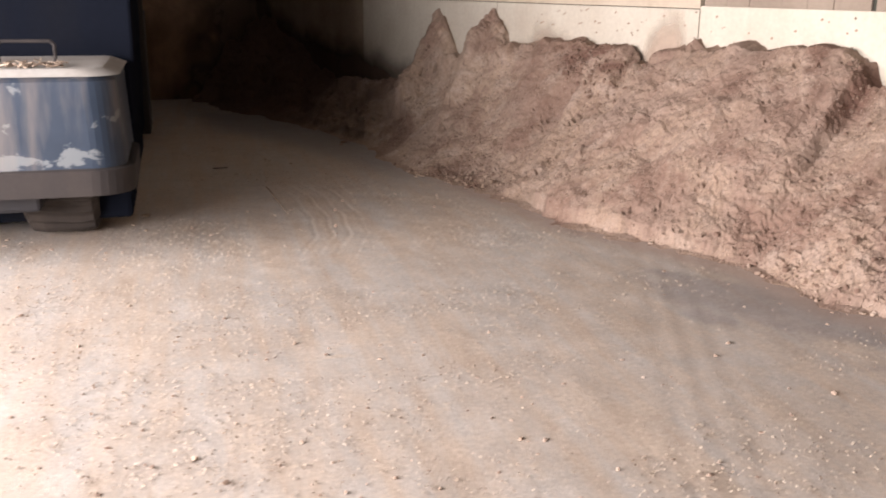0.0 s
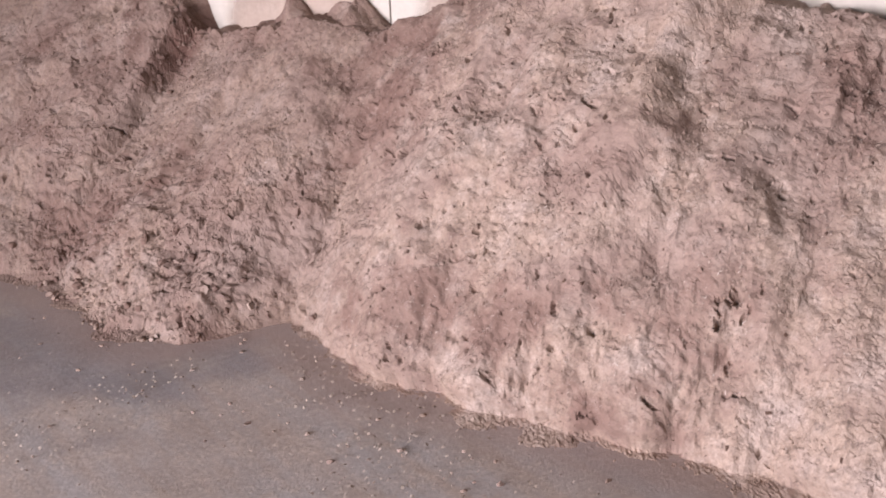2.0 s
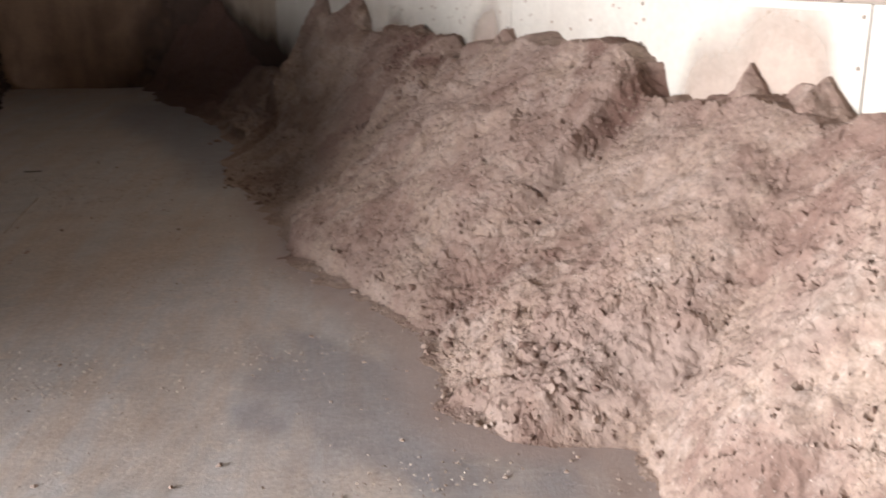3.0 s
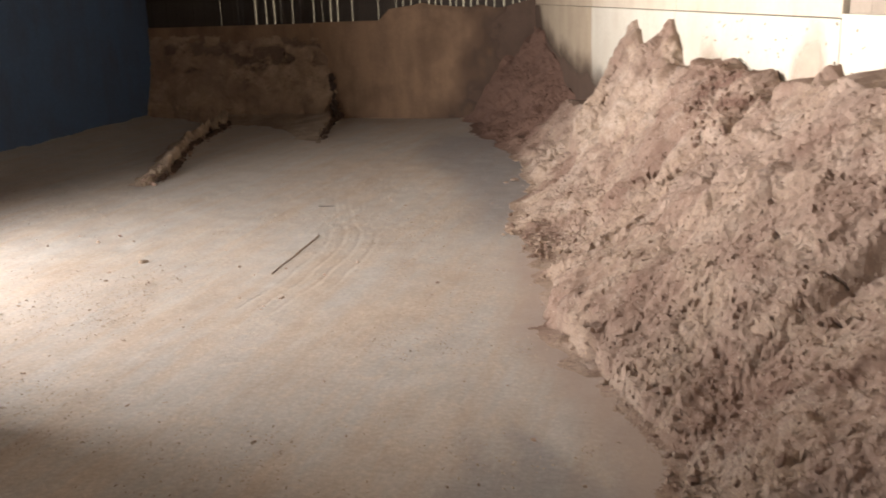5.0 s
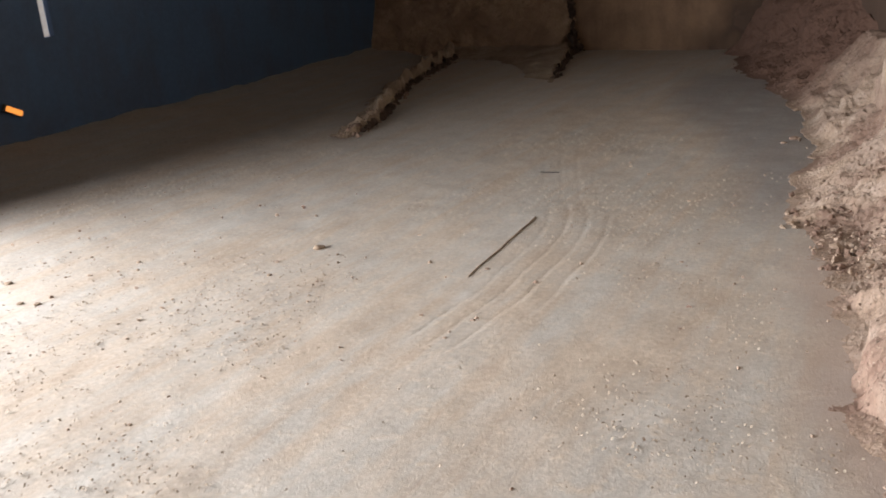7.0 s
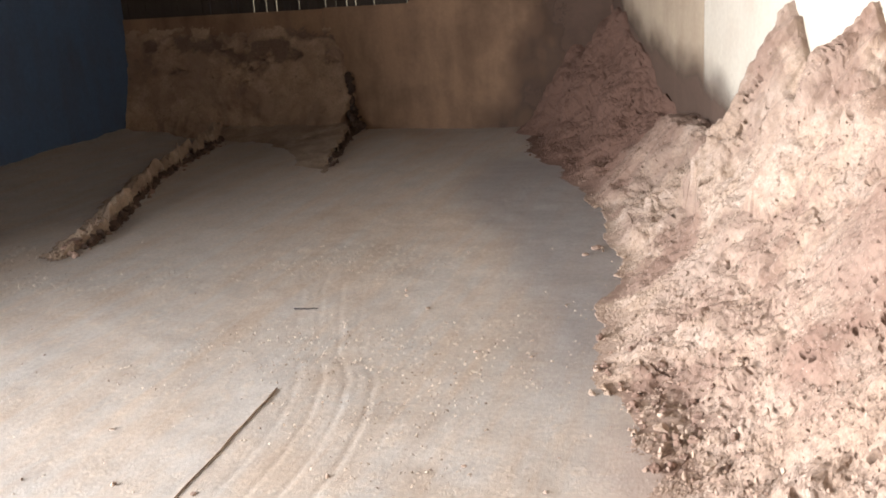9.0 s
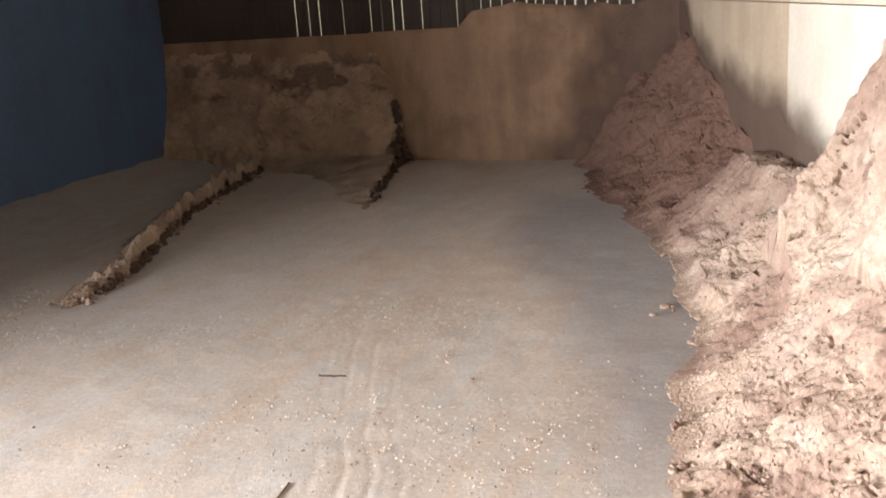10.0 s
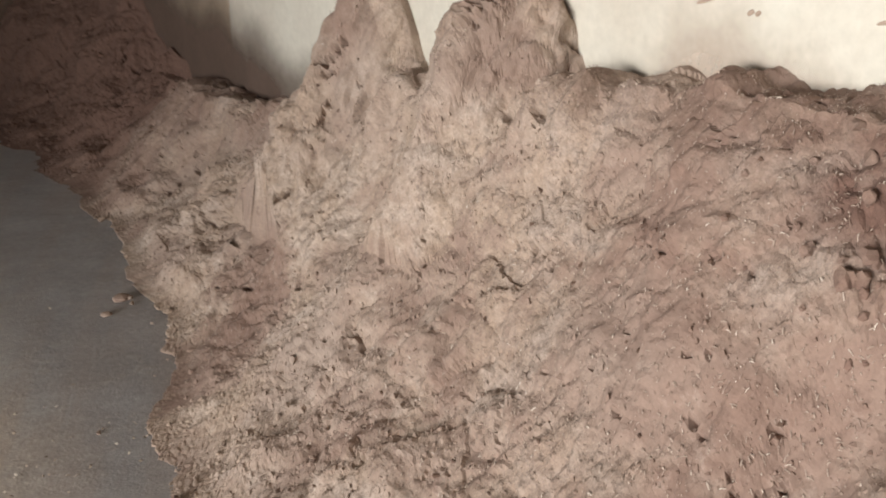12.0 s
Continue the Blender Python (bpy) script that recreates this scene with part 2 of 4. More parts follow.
# ---- floor ----
def floor_height(x, y):
    z = 0.005 * fbm(x * 0.9, y * 0.9, 3, 3) + 0.0022 * fbm(x * 5, y * 5, 3, 8)
    # curved wheel ruts that sweep round before the heap
    line = np.interp(y, [5.2, 5.7, 6.2, 6.8, 7.15, 7.35, 7.5, 7.62, 7.8, 8.0, 8.35, 8.8, 9.6, 11.0], [0.55, 0.73, 0.77, 0.74, 0.68, 0.62, 0.53, 0.45, 0.39, 0.30, 0.15, 0.02, -0.10, -0.25])
    line = line + 0.012 * vnoise(y * 4, y * 0, 12)
    along = fade(5.0, 5.9, y) * fade(8.9, 8.0, y) * (0.6 + 0.3 * vnoise(x * 4, y * 2.5, 13))
    for k, (off, deep) in enumerate(((-0.21, 0.6), (-0.105, 1.0), (0.0, 1.0), (0.11, 0.9))):
        d = x - line - off
        z = z + deep * along * (0.7 + 0.3 * vnoise(y * 1.9 + 9 * k, y * 0, 19)) * (0.0008 * np.exp(-((d - 0.026) / 0.012) ** 2) - 0.0032 * np.exp(-(d / 0.011) ** 2))
    for k in range(3):
        d = (x - 1.9 - 0.13 * k) - 0.42 * (y - 4.0)
        z = z - 0.0025 * np.exp(-(d / 0.03) ** 2) * fade(6.3, 5.0, y) * fade(0.5, 1.5, y)
    return z


POOL = (2.50, 3.88)


def bare_strip(x, y):
    u, v = (x - CORNER.x) * EU[0] + (y - CORNER.y) * EU[1], (x - CORNER.x) * EN[0] + (y - CORNER.y) * EN[1]
    edge = fade(1.75, 1.25, v + 0.12 * vnoise(u * 2, v * 2, 4)) * fade(6.2, 5.0, u) * fade(0.6, 1.6, u)
    lap = 0.20 * fbm(u * 2.2, v * 6.5, 4, 6)
    pool = fade(0.66, 0.40, np.hypot((x - POOL[0]) * 1.15 + (y - POOL[1]) * 0.5, (y - POOL[1]) * 0.75) + lap)
    film = 0.05 * fade(2.6, 1.5, v) * fade(13, 11.5, u) * fade(8.8, 9.8, u) * (0.6 + 0.4 * vnoise(x * 3, y * 3, 2))
    return np.clip(np.maximum(np.maximum(edge * 0.6, pool * 0.52), film), 0, 1)


def build_floor():
    xs = np.concatenate([[-40, -20, -10], np.arange(-5.5, -0.7, 0.035), np.arange(-0.7, 1.25, 0.0075), np.arange(1.25, 5.2, 0.035), [10, 20, 40]])
    ys = np.concatenate([[-40, -20, -8], np.arange(0.6, 5.0, 0.035), np.arange(5.0, 10.5, 0.022), np.arange(10.5, 13.3, 0.035), [20, 40]])
    X, Y = np.meshgrid(xs, ys, indexing="ij")
    inside = fade(-5.4, -4.6, X) * fade(5.1, 4.6, X) * fade(0.6, 1.2, Y)
    Z = floor_height(X, Y) * inside
    me = grid_mesh("floor", np.stack([X, Y, Z], -1))
    a = me.attributes.new("bare", 'FLOAT', 'POINT')
    a.data.foreach_set("value", bare_strip(X, Y).ravel().astype(np.float32))
    U, V = (X - CORNER.x) * EU[0] + (Y - CORNER.y) * EU[1], (X - CORNER.x) * EN[0] + (Y - CORNER.y) * EN[1]
    toe = np.interp(U, TOE_U, TOE_V)
    a = me.attributes.new("skirt", 'FLOAT', 'POINT')
    a.data.foreach_set("value", (fade(toe + 0.42, toe - 0.05, V) * fade(5.4, 6.4, U) * fade(14, 13, U)).ravel().astype(np.float32))
    me.materials.append(MAT_FLOOR)
    tagged(new("floor", me), "dusty worn concrete shed floor with wheel ruts", "floor", kind="structure")


build_floor()


# ---- walls ----
def part_scuffs(wall):
    """Dark scuffs and splashes that stand out on the cream boards."""
    ink = make_wall_material("dark_scuff", (0.36, 0.27, 0.21), (0.44, 0.35, 0.28), 0.8, 0.9)
    rng = random.Random(71)
    places = [(5.53, 1.18, 0.030), (5.80, 1.26, 0.028), (5.99, 1.19, 0.030), (5.73, 1.28, 0.022), (6.06, 1.30, 0.030), (6.20, 1.20, 0.022)]
    places += [(rng.uniform(5.4, 9.4), rng.uniform(1.12, 1.31), rng.uniform(0.006, 0.014)) for _ in range(34)]
    for u, z, long in places:
        bm = bmesh.new()
        bmesh.ops.create_icosphere(bm, subdivisions=2, radius=1)
        for p in bm.verts:
            p.co *= 1 + 0.4 * noise.noise(p.co * 2.3 + Vector((u * 9, z * 7, 0)))
        tall = 0.005 if long > 0.02 else long * rng.uniform(0.5, 0.9)
        part("scuff", bm, ink, wall, m=pose(u, -0.001, z, 0, rng.uniform(-35, -10), 0) @ Matrix.Diagonal((long, 0.003, tall, 1)))


def build_board_wall():
    wall = tagged(new("wall_right"), "cream board wall stained by wood dust", "wall", kind="structure")
    wall.matrix_basis = WALL
    joints = [-0.06, 2.64, 4.92, 7.19, 9.67, 12.11, 14.55, 17.0, 19.4, 21.9, 24.3, 26.8]
    for k, (a, b) in enumerate(zip(joints, joints[1:])):
        low = MAT_TAN if k == 0 else MAT_CREAM
        boxpart("panel", low, wall, (a + 0.004, b - 0.004, 0.0, 0.05, -0.02, 1.33 if k < 3 else 1.355), 0.003)
        if k < 3:
            boxpart("panel", MAT_TAN if k == 0 else MAT_CREAM_DUSTY, wall, (a + 0.004, b - 0.004, 0.004, 0.05, 1.336, 4.2), 0.003)
    # weathered vertical boards above the lower panels, with gaps to the day
    rng = random.Random(4)
    u = 7.2
    while u < 26.6:
        w = rng.uniform(0.17, 0.26)
        gap = rng.uniform(0.02, 0.035) if 8.05 < u < 8.9 or rng.random() < 0.06 else 0.0015
        boxpart("board", MAT_GREYBOARD, wall, (u, u + w, 0.03 + rng.uniform(0, 0.006), 0.06, 1.30, 4.2), 0.003)
        u += w + gap
    # screw heads
    bm = bmesh.new()
    for a in joints[3:6]:
        for z in (1.13, 1.31):
            for s in (-0.03, 1.2):
                bmesh.ops.create_cone(bm, cap_ends=True, segments=8, radius1=0.009, radius2=0.007, depth=0.006, matrix=pose(a + s, -0.003, z, 90))
    part_scuffs(wall)
    part("screw_heads", bm, MAT_GREYBOARD, wall)


def build_back_wall():
    wall = tagged(new("wall_back"), "dust-caked board wall with open slats above", "wall", kind="structure")
    wall.matrix_basis = pose(0, BACK, 0)
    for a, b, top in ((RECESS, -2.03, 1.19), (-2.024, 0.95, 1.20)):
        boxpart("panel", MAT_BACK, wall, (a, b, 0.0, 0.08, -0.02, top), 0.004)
    # dust caked over the right-hand boards up to a wavy edge
    X, Z = np.meshgrid(np.arange(-1.15, 0.98, 0.02), np.linspace(0, 1, 60), indexing="ij")
    top = np.interp(X, [-1.15, -1.0, -0.6, 0.0, 0.35, 0.6, 0.98], [1.20, 1.33, 1.39, 1.34, 1.31, 1.36, 1.48]) + 0.02 * vnoise(X * 7, X * 0, 14)
    deep = (0.03 + 0.02 * fbm(X * 3, Z * 4, 3, 15)) * fade(1.0, 0.97, Z) * fade(-1.15, -1.05, X) + 0.004
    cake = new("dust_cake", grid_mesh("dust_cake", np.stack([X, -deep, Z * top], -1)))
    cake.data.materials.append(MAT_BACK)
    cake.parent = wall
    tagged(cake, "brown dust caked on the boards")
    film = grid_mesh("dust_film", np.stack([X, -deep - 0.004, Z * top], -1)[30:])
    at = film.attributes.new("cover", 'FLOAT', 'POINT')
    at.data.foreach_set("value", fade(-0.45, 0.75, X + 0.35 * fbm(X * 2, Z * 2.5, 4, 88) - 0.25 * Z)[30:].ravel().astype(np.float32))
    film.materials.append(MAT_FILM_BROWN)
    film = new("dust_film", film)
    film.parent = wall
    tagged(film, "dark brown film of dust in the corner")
    rng = random.Random(9)
    x = RECESS
    while x < 0.95:
        w = rng.uniform(0.055, 0.10)
        boxpart("slat", MAT_DARKSLAT, wall, (x, x + w, 0.02 + rng.uniform(0, 0.008), 0.05, 1.19, 4.2), 0.002)
        wide = x > -0.95
        x += w + (rng.uniform(0.012, 0.024) if wide else rng.choice((0.002, 0.004, 0.008, 0.012, 0.016)) if x > -3.4 else 0.001)


def build_left_wall():
    """A wide near doorway; behind an added unseen pier the shaded sheet stands back."""
    y0, y1, z0, z1 = 8.20, 8.30, 0.84, 1.30
    t0, t1, r0, r1 = LEFT - 0.06, LEFT, RECESS - 0.06, RECESS
    pier = DOOR_Y1 + 0.35
    wall = structure("wall_left", MAT_BLUESTEEL, [
        (r0, r1, pier, y0, -0.02, 4.2), (r0, r1, y1, BACK + 0.06, -0.02, 4.2),
        (r0, r1, y0, y1, -0.02, z0), (r0, r1, y0, y1, z1, 4.2),
        (t0, t1, DOOR_Y0, DOOR_Y1, DOOR_TOP, 4.2), (t0, t1, FRONT, DOOR_Y0, -0.02, 4.2)],
        "dark blue sheet-steel wall with a wide doorway", "wall")
    # Unseen pier, added to shade the floor along the steel sheet.
    boxpart("shade_pier", MAT_CONCRETE, wall, (r0, t1 + 0.12, DOOR_Y1 + 0.002, pier - 0.002, -0.02, 4.19), 0.01)
    # dust drifted along the foot of the sheet
    Y, D = np.meshgrid(np.arange(DOOR_Y1 + 0.4, BACK, 0.03), np.linspace(0, 1, 40), indexing="ij")
    wide = 1.35 + 0.15 * fbm(Y * 1.1, Y * 0, 2, 16)
    Z = (0.09 + 0.02 * vnoise(Y * 0.9, Y * 0, 17)) * (1 - D) ** 1.5 + 0.016 * fbm(Y * 3, D * 5, 4, 18) * (1 - D) - 0.012
    drift = new("dust_drift", grid_mesh("dust_drift", np.stack([RECESS + D * wide, Y, Z], -1)))
    drift.data.materials.append(MAT_FLOOR)
    tagged(drift, "low drift of brown dust along the steel wall", "dust drift", kind="stuff")


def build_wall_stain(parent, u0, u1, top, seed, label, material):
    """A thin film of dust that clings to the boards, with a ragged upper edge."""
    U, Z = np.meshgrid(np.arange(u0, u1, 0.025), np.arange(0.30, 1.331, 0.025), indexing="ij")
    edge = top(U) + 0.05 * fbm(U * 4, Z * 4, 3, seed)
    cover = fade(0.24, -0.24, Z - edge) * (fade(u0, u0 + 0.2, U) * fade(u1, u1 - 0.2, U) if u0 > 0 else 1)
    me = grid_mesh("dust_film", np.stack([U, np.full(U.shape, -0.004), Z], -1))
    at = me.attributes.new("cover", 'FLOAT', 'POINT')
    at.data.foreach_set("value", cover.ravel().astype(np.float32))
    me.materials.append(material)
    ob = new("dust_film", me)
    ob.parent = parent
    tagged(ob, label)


build_board_wall()
for u0, u1, mid, wide, high, seed in ((6.55, 7.16, 6.95, 0.33, 1.22, 61), (8.62, 9.62, 9.30, 0.75, 1.25, 63), (9.75, 10.9, 10.3, 0.6, 1.33, 65), (5.3, 6.5, 5.5, 0.9, 1.05, 67)):
    build_wall_stain(bpy.data.objects["wall_right"], u0, u1, lambda U: high - 0.45 * ((U - mid) / wide) ** 2, seed, "pale brown film of dust", MAT_FILM)
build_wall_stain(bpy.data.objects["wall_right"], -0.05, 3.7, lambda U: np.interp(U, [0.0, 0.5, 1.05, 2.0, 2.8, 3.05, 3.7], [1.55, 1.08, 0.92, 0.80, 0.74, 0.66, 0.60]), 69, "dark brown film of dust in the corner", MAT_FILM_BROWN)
build_back_wall()
build_left_wall()
structure("wall_front", MAT_CONCRETE, [(LEFT, 9.0, FRONT - 0.12, FRONT, -0.02, 4.2)], "plain grey concrete end wall", "wall")
structure("ceiling", MAT_ROOF, [(RECESS - 0.1, 9.5, FRONT - 0.15, 13.2, 4.2, 4.28)], "dark sheet roof", "ceiling")


# ---- the long heap of wood dust against the boards ----
def heap_height(u, v):
    h = np.interp(u, CREST_U, CREST_Z) + 0.016 * fbm(u * 5, u * 0, 3, 25) + 0.010 * fbm(u * 19, u * 0, 3, 27)
    toe = np.interp(u, TOE_U, TOE_V) + 0.045 * fbm(u * 3, v * 2.5, 3, 21) + 0.020 * fbm(u * 13, v * 6, 4, 22)
    power = np.interp(u, BULGE_U, BULGE)
    top = 0.17 + 0.05 * vnoise(u * 2.5, u * 0, 23)
    s = np.clip((v - top) / (toe - top), 0, 1.3)
    lip = 0.009 + 0.006 * vnoise(u * 3, v * 0, 28)
    z = np.where(s < 1, (h - lip) * (1 - np.clip(s, 0, 1)) ** power + lip * np.sqrt(1 - np.clip(s, 0, 1)), -0.8 * (s - 1))
    # thin scatter of dust that runs out over the floor
    run_out = 0.030 * fade(1.20, 0.86, s) + 0.006 * fbm(u * 7, v * 7, 4, 29) - 0.014
    z = np.where(s < 1.25, np.maximum(z, run_out * fade(5.0, 5.8, u) - 0.03 * fade(5.8, 5.0, u)), z)
    # drifts that climb the boards in steep peaks, and two horns on the crest
    for uc, zc, run, fall in ((-0.1, 1.20, 0.36, 0.0), (4.05, 1.22, 0.95, 0.5), (4.90, 1.27, 0.75, 0.7), (9.14, 1.10, 0.75, 0.6), (9.53, 1.14, 0.95, 0.6), (7.20, 1.09, 0.9, 0.8)):
        du = np.abs(u - uc + 0.05 * vnoise(v * 7, u * 6, 24))
        drift = zc + (0.11 * fbm(u * 2.6, v * 2.6, 3, 26) if uc < 0 else 0.03 * fbm(u * 8, v * 8, 3, 26)) - du * run - fall * du * du - np.maximum(v - 0.03, 0) * (1.4 if uc < 0 else 1.5 if uc < 5 else 1.3)
        z = np.maximum(z, np.where(v < (1.2 if uc < 0 else 0.5), drift, -1))
    return z


def heap_places(u, v):
    """Places on the heap's skin, with lumps and crumbs pushed out along its normal."""
    e = 0.06
    z = heap_height(u, v)
    du, dv = (heap_height(u + e, v) - heap_height(u - e, v)) / (2 * e), (heap_height(u, v + e) - heap_height(u, np.maximum(v - e, 0))) / (v + e - np.maximum(v - e, 0))
    du, dv = np.clip(du, -3, 3), np.clip(dv, -3, 3)
    q = 1 / np.sqrt(1 + du * du + dv * dv)
    nu, nv, nz = -du * q, -dv * q, q
    a = 0.74 * (v * 0.9 + (1.3 - z))              # way down the slope
    wet = fade(0.0, 0.055, z)
    side = u + 0.12 * a                          # rills run down the face
    lump = 0.040 * fbm(u * 1.9, a * 1.9, 4, 31) + (0.012 + 0.014 * np.exp(-((u - 6.9) / 0.7) ** 2)) * fbm(side * 5, a * 1.1, 4, 33) + 0.007 * fbm(u * 11, a * 11, 3, 35)
    ju, ja = u + 0.03 * fbm(u * 14, a * 14, 2, 40), a + 0.03 * fbm(u * 14, a * 14, 2, 42)
    c1, r1 = cells(ju * 11, ja * 11, 41)
    c2, r2 = cells(ju * 26, ja * 26, 43)
    crumb = 0.55 * np.exp(-((u - 5.75) / 0.55) ** 2) + np.exp(-((u - 9.35) / 0.6) ** 2) + 1.1 * np.exp(-((u - 8.75) / 0.35) ** 2)
    crumb = np.clip(crumb * fade(0.62, 0.2, z) + 0.10 + 0.4 * fade(0.1, 0.7, fbm(u * 1.7, a * 1.7, 3, 47)), 0, 1)
    crumb = np.clip(crumb + 1.3 * np.exp(-((u - 6.4) / 0.34) ** 2) * fade(0.7, 0.85, z) + np.exp(-((u - 8.58) / 0.08) ** 2) * fade(0.6, 0.8, z), 0, 2.2)
    lump = lump + crumb * (0.026 * np.maximum(0, 0.55 - c1) * (r1 > 0.35) + 0.018 * np.maximum(0, 0.6 - c2) * (0.4 + r2) - 0.010)
    wu, wa = u + 0.05 * fbm(u * 6, a * 6, 2, 37), a + 0.05 * fbm(u * 6, a * 6, 2, 38)
    chunky = fade(-0.25, 0.45, fbm(u * 1.3, a * 1.3, 2, 39)) * fade(-0.02, 0.15, z) + 0.8 * np.exp(-((u - 4.2) / 0.8) ** 2) * fade(0.2, 0.35, v)
    chunky = chunky * (0.2 + 0.5 * fade(9.0, 7.0, u))
    for size, deep, seed in ((5.0, 0.042, 44), (9.0, 0.028, 45), (19.0, 0.012, 46), (33.0, 0.006, 48)):
        cc, rr = cells(wu * size, wa * size, seed)
        lump = lump + chunky * deep * (1.1 * rr * np.clip(1 - (cc / 0.62) ** 2, 0, 1) - 0.25)
    # slides that stand proud of one another along the fall line
    ragged = u + 0.10 * fbm(a * 2.5, u * 1.5, 4, 56)
    lump = lump + 0.065 * fade(6.38, 6.52, ragged) * fade(8.9, 7.0, u) - 0.03 * fade(8.55, 8.66, ragged) * fade(10.3, 9.4, u) * fade(0.3, 0.8, z) + 0.05 * fade(10.15, 10.45, ragged)
    lump = lump + 0.035 * fbm(u * 2.8, a * 2.4, 2, 57) * fade(0.05, 0.35, z)
    lump = lump + 0.004 * fbm(u * 30, a * 30, 2, 51)
    c3, r3 = cells(u * 48, a * 48, 52)
    lump = lump + 0.004 * (0.4 + r3) * np.maximum(0, 0.6 - c3) * fade(-0.5, 0.3, fbm(u * 2.4, a * 2.4, 2, 53))
    lump = lump + 0.04 * fbm(u * 4.5, a * 4.5, 2, 36) * fade(5.2, 4.0, u) * fade(0.05, 0.25, v)
    # dark gaps and undercuts, ragged in outline
    gu, ga = u + 0.05 * fbm(u * 13, a * 13, 3, 66), a + 0.05 * fbm(u * 13, a * 13, 3, 68)
    pit, rp = cells(gu * 5, ga * 5, 61)
    lump = lump - 0.05 * np.clip((0.07 + 0.05 * rp - pit) / 0.09, 0, 1) * (rp > 0.80)
    pit, rp = cells(gu * 14 + 3, ga * 14, 62)
    lump = lump - 0.03 * np.clip((0.20 - pit) / 0.16, 0, 1) * (rp > 0.76) * (0.35 + 0.65 * fade(-0.1, 0.4, fbm(u * 1.7, a * 1.7, 3, 47)))
    lump = lump + 0.04 * fbm(u * 13, a * 3.5, 4, 64) * fade(0.34, 0.2, v) * fade(3.4, 3.8, u) * fade(5.6, 5.2, u)
    lump = lump * wet
    room = np.clip(v / 0.06, 0, 1)
    u2, v2 = u + nu * lump * room, np.maximum(v + nv * lump * room, 0.0)
    return u2, v2, z + nz * lump


def build_heap():
    us = np.concatenate([np.arange(-0.55, 4.0, 0.011), np.arange(4.0, 12.9, 0.0072)])
    # even steps down the slope's own length
    fine = np.linspace(0, 1.76, 500)
    H = np.clip(heap_height(us[:, None], fine[None]), -0.05, None)
    way = np.cumsum(np.hypot(np.diff(fine)[None], np.clip(np.diff(H, axis=1), -0.05, 0.05)), axis=1)
    way = np.concatenate([np.zeros((len(us), 1)), way], 1)
    V = np.stack([np.interp(np.linspace(0, w[-1], 310), w, fine) for w in way])
    U = np.repeat(us[:, None], 310, 1)
    grit = np.random.default_rng(3)
    U, V = U + grit.uniform(-0.002, 0.002, U.shape), np.maximum(V + grit.uniform(-0.0015, 0.0015, U.shape) * (V > 0), 0)
    u, v, z = heap_places(U, V)
    rough = 0.35 + 0.65 * fade(-0.2, 0.4, fbm(U * 2.0, z * 2.5, 3, 58))
    z = z + grit.normal(0, 0.0012, v.shape) * rough
    x, y = to_world(u, v)
    keep = (y < BACK + 0.03) & (z > -0.035)
    me = grid_mesh("wood_dust_heap", np.stack([x, y, z], -1), keep, False)
    red = np.exp(-((U - 6.4) / 0.38) ** 2) * fade(0.80, 0.95, z) + 0.9 * np.exp(-((U - 10.0) / 0.35) ** 2) * fade(0.8, 1.0, z) + 0.5 * np.exp(-((U - 8.2) / 0.4) ** 2) * fade(0.6, 0.9, z)
    red = np.clip(0.30 * fade(4.9, 5.8, U) * fade(10.4, 9.6, U + 0.4 * fbm(U, z, 3, 59)) + 0.75 * np.exp(-((U - 8.62) / 0.07) ** 2) * fade(0.62, 0.8, z) + 0.85 * red * np.clip(0.75 + 1.3 * fbm(U * 7, z * 9, 5, 55), 0, 1.5) + 0.35 * fade(6.6, 5.6, U) * fade(0.85, 1.0, z) * (V > 0.1) + 1.0 * fade(4.2, 1.6, U + 0.5 * fbm(U * 1.5, z * 2, 3, 60)), 0, 1)
    at = me.attributes.new("red", 'FLOAT', 'POINT')
    at.data.foreach_set("value", red.ravel().astype(np.float32))
    me.materials.append(MAT_HEAP)
    tagged(new("wood_dust_heap", me), "long crumbling heap of reddish wood dust against the boards", "wood dust heap", kind="stuff")


build_heap()


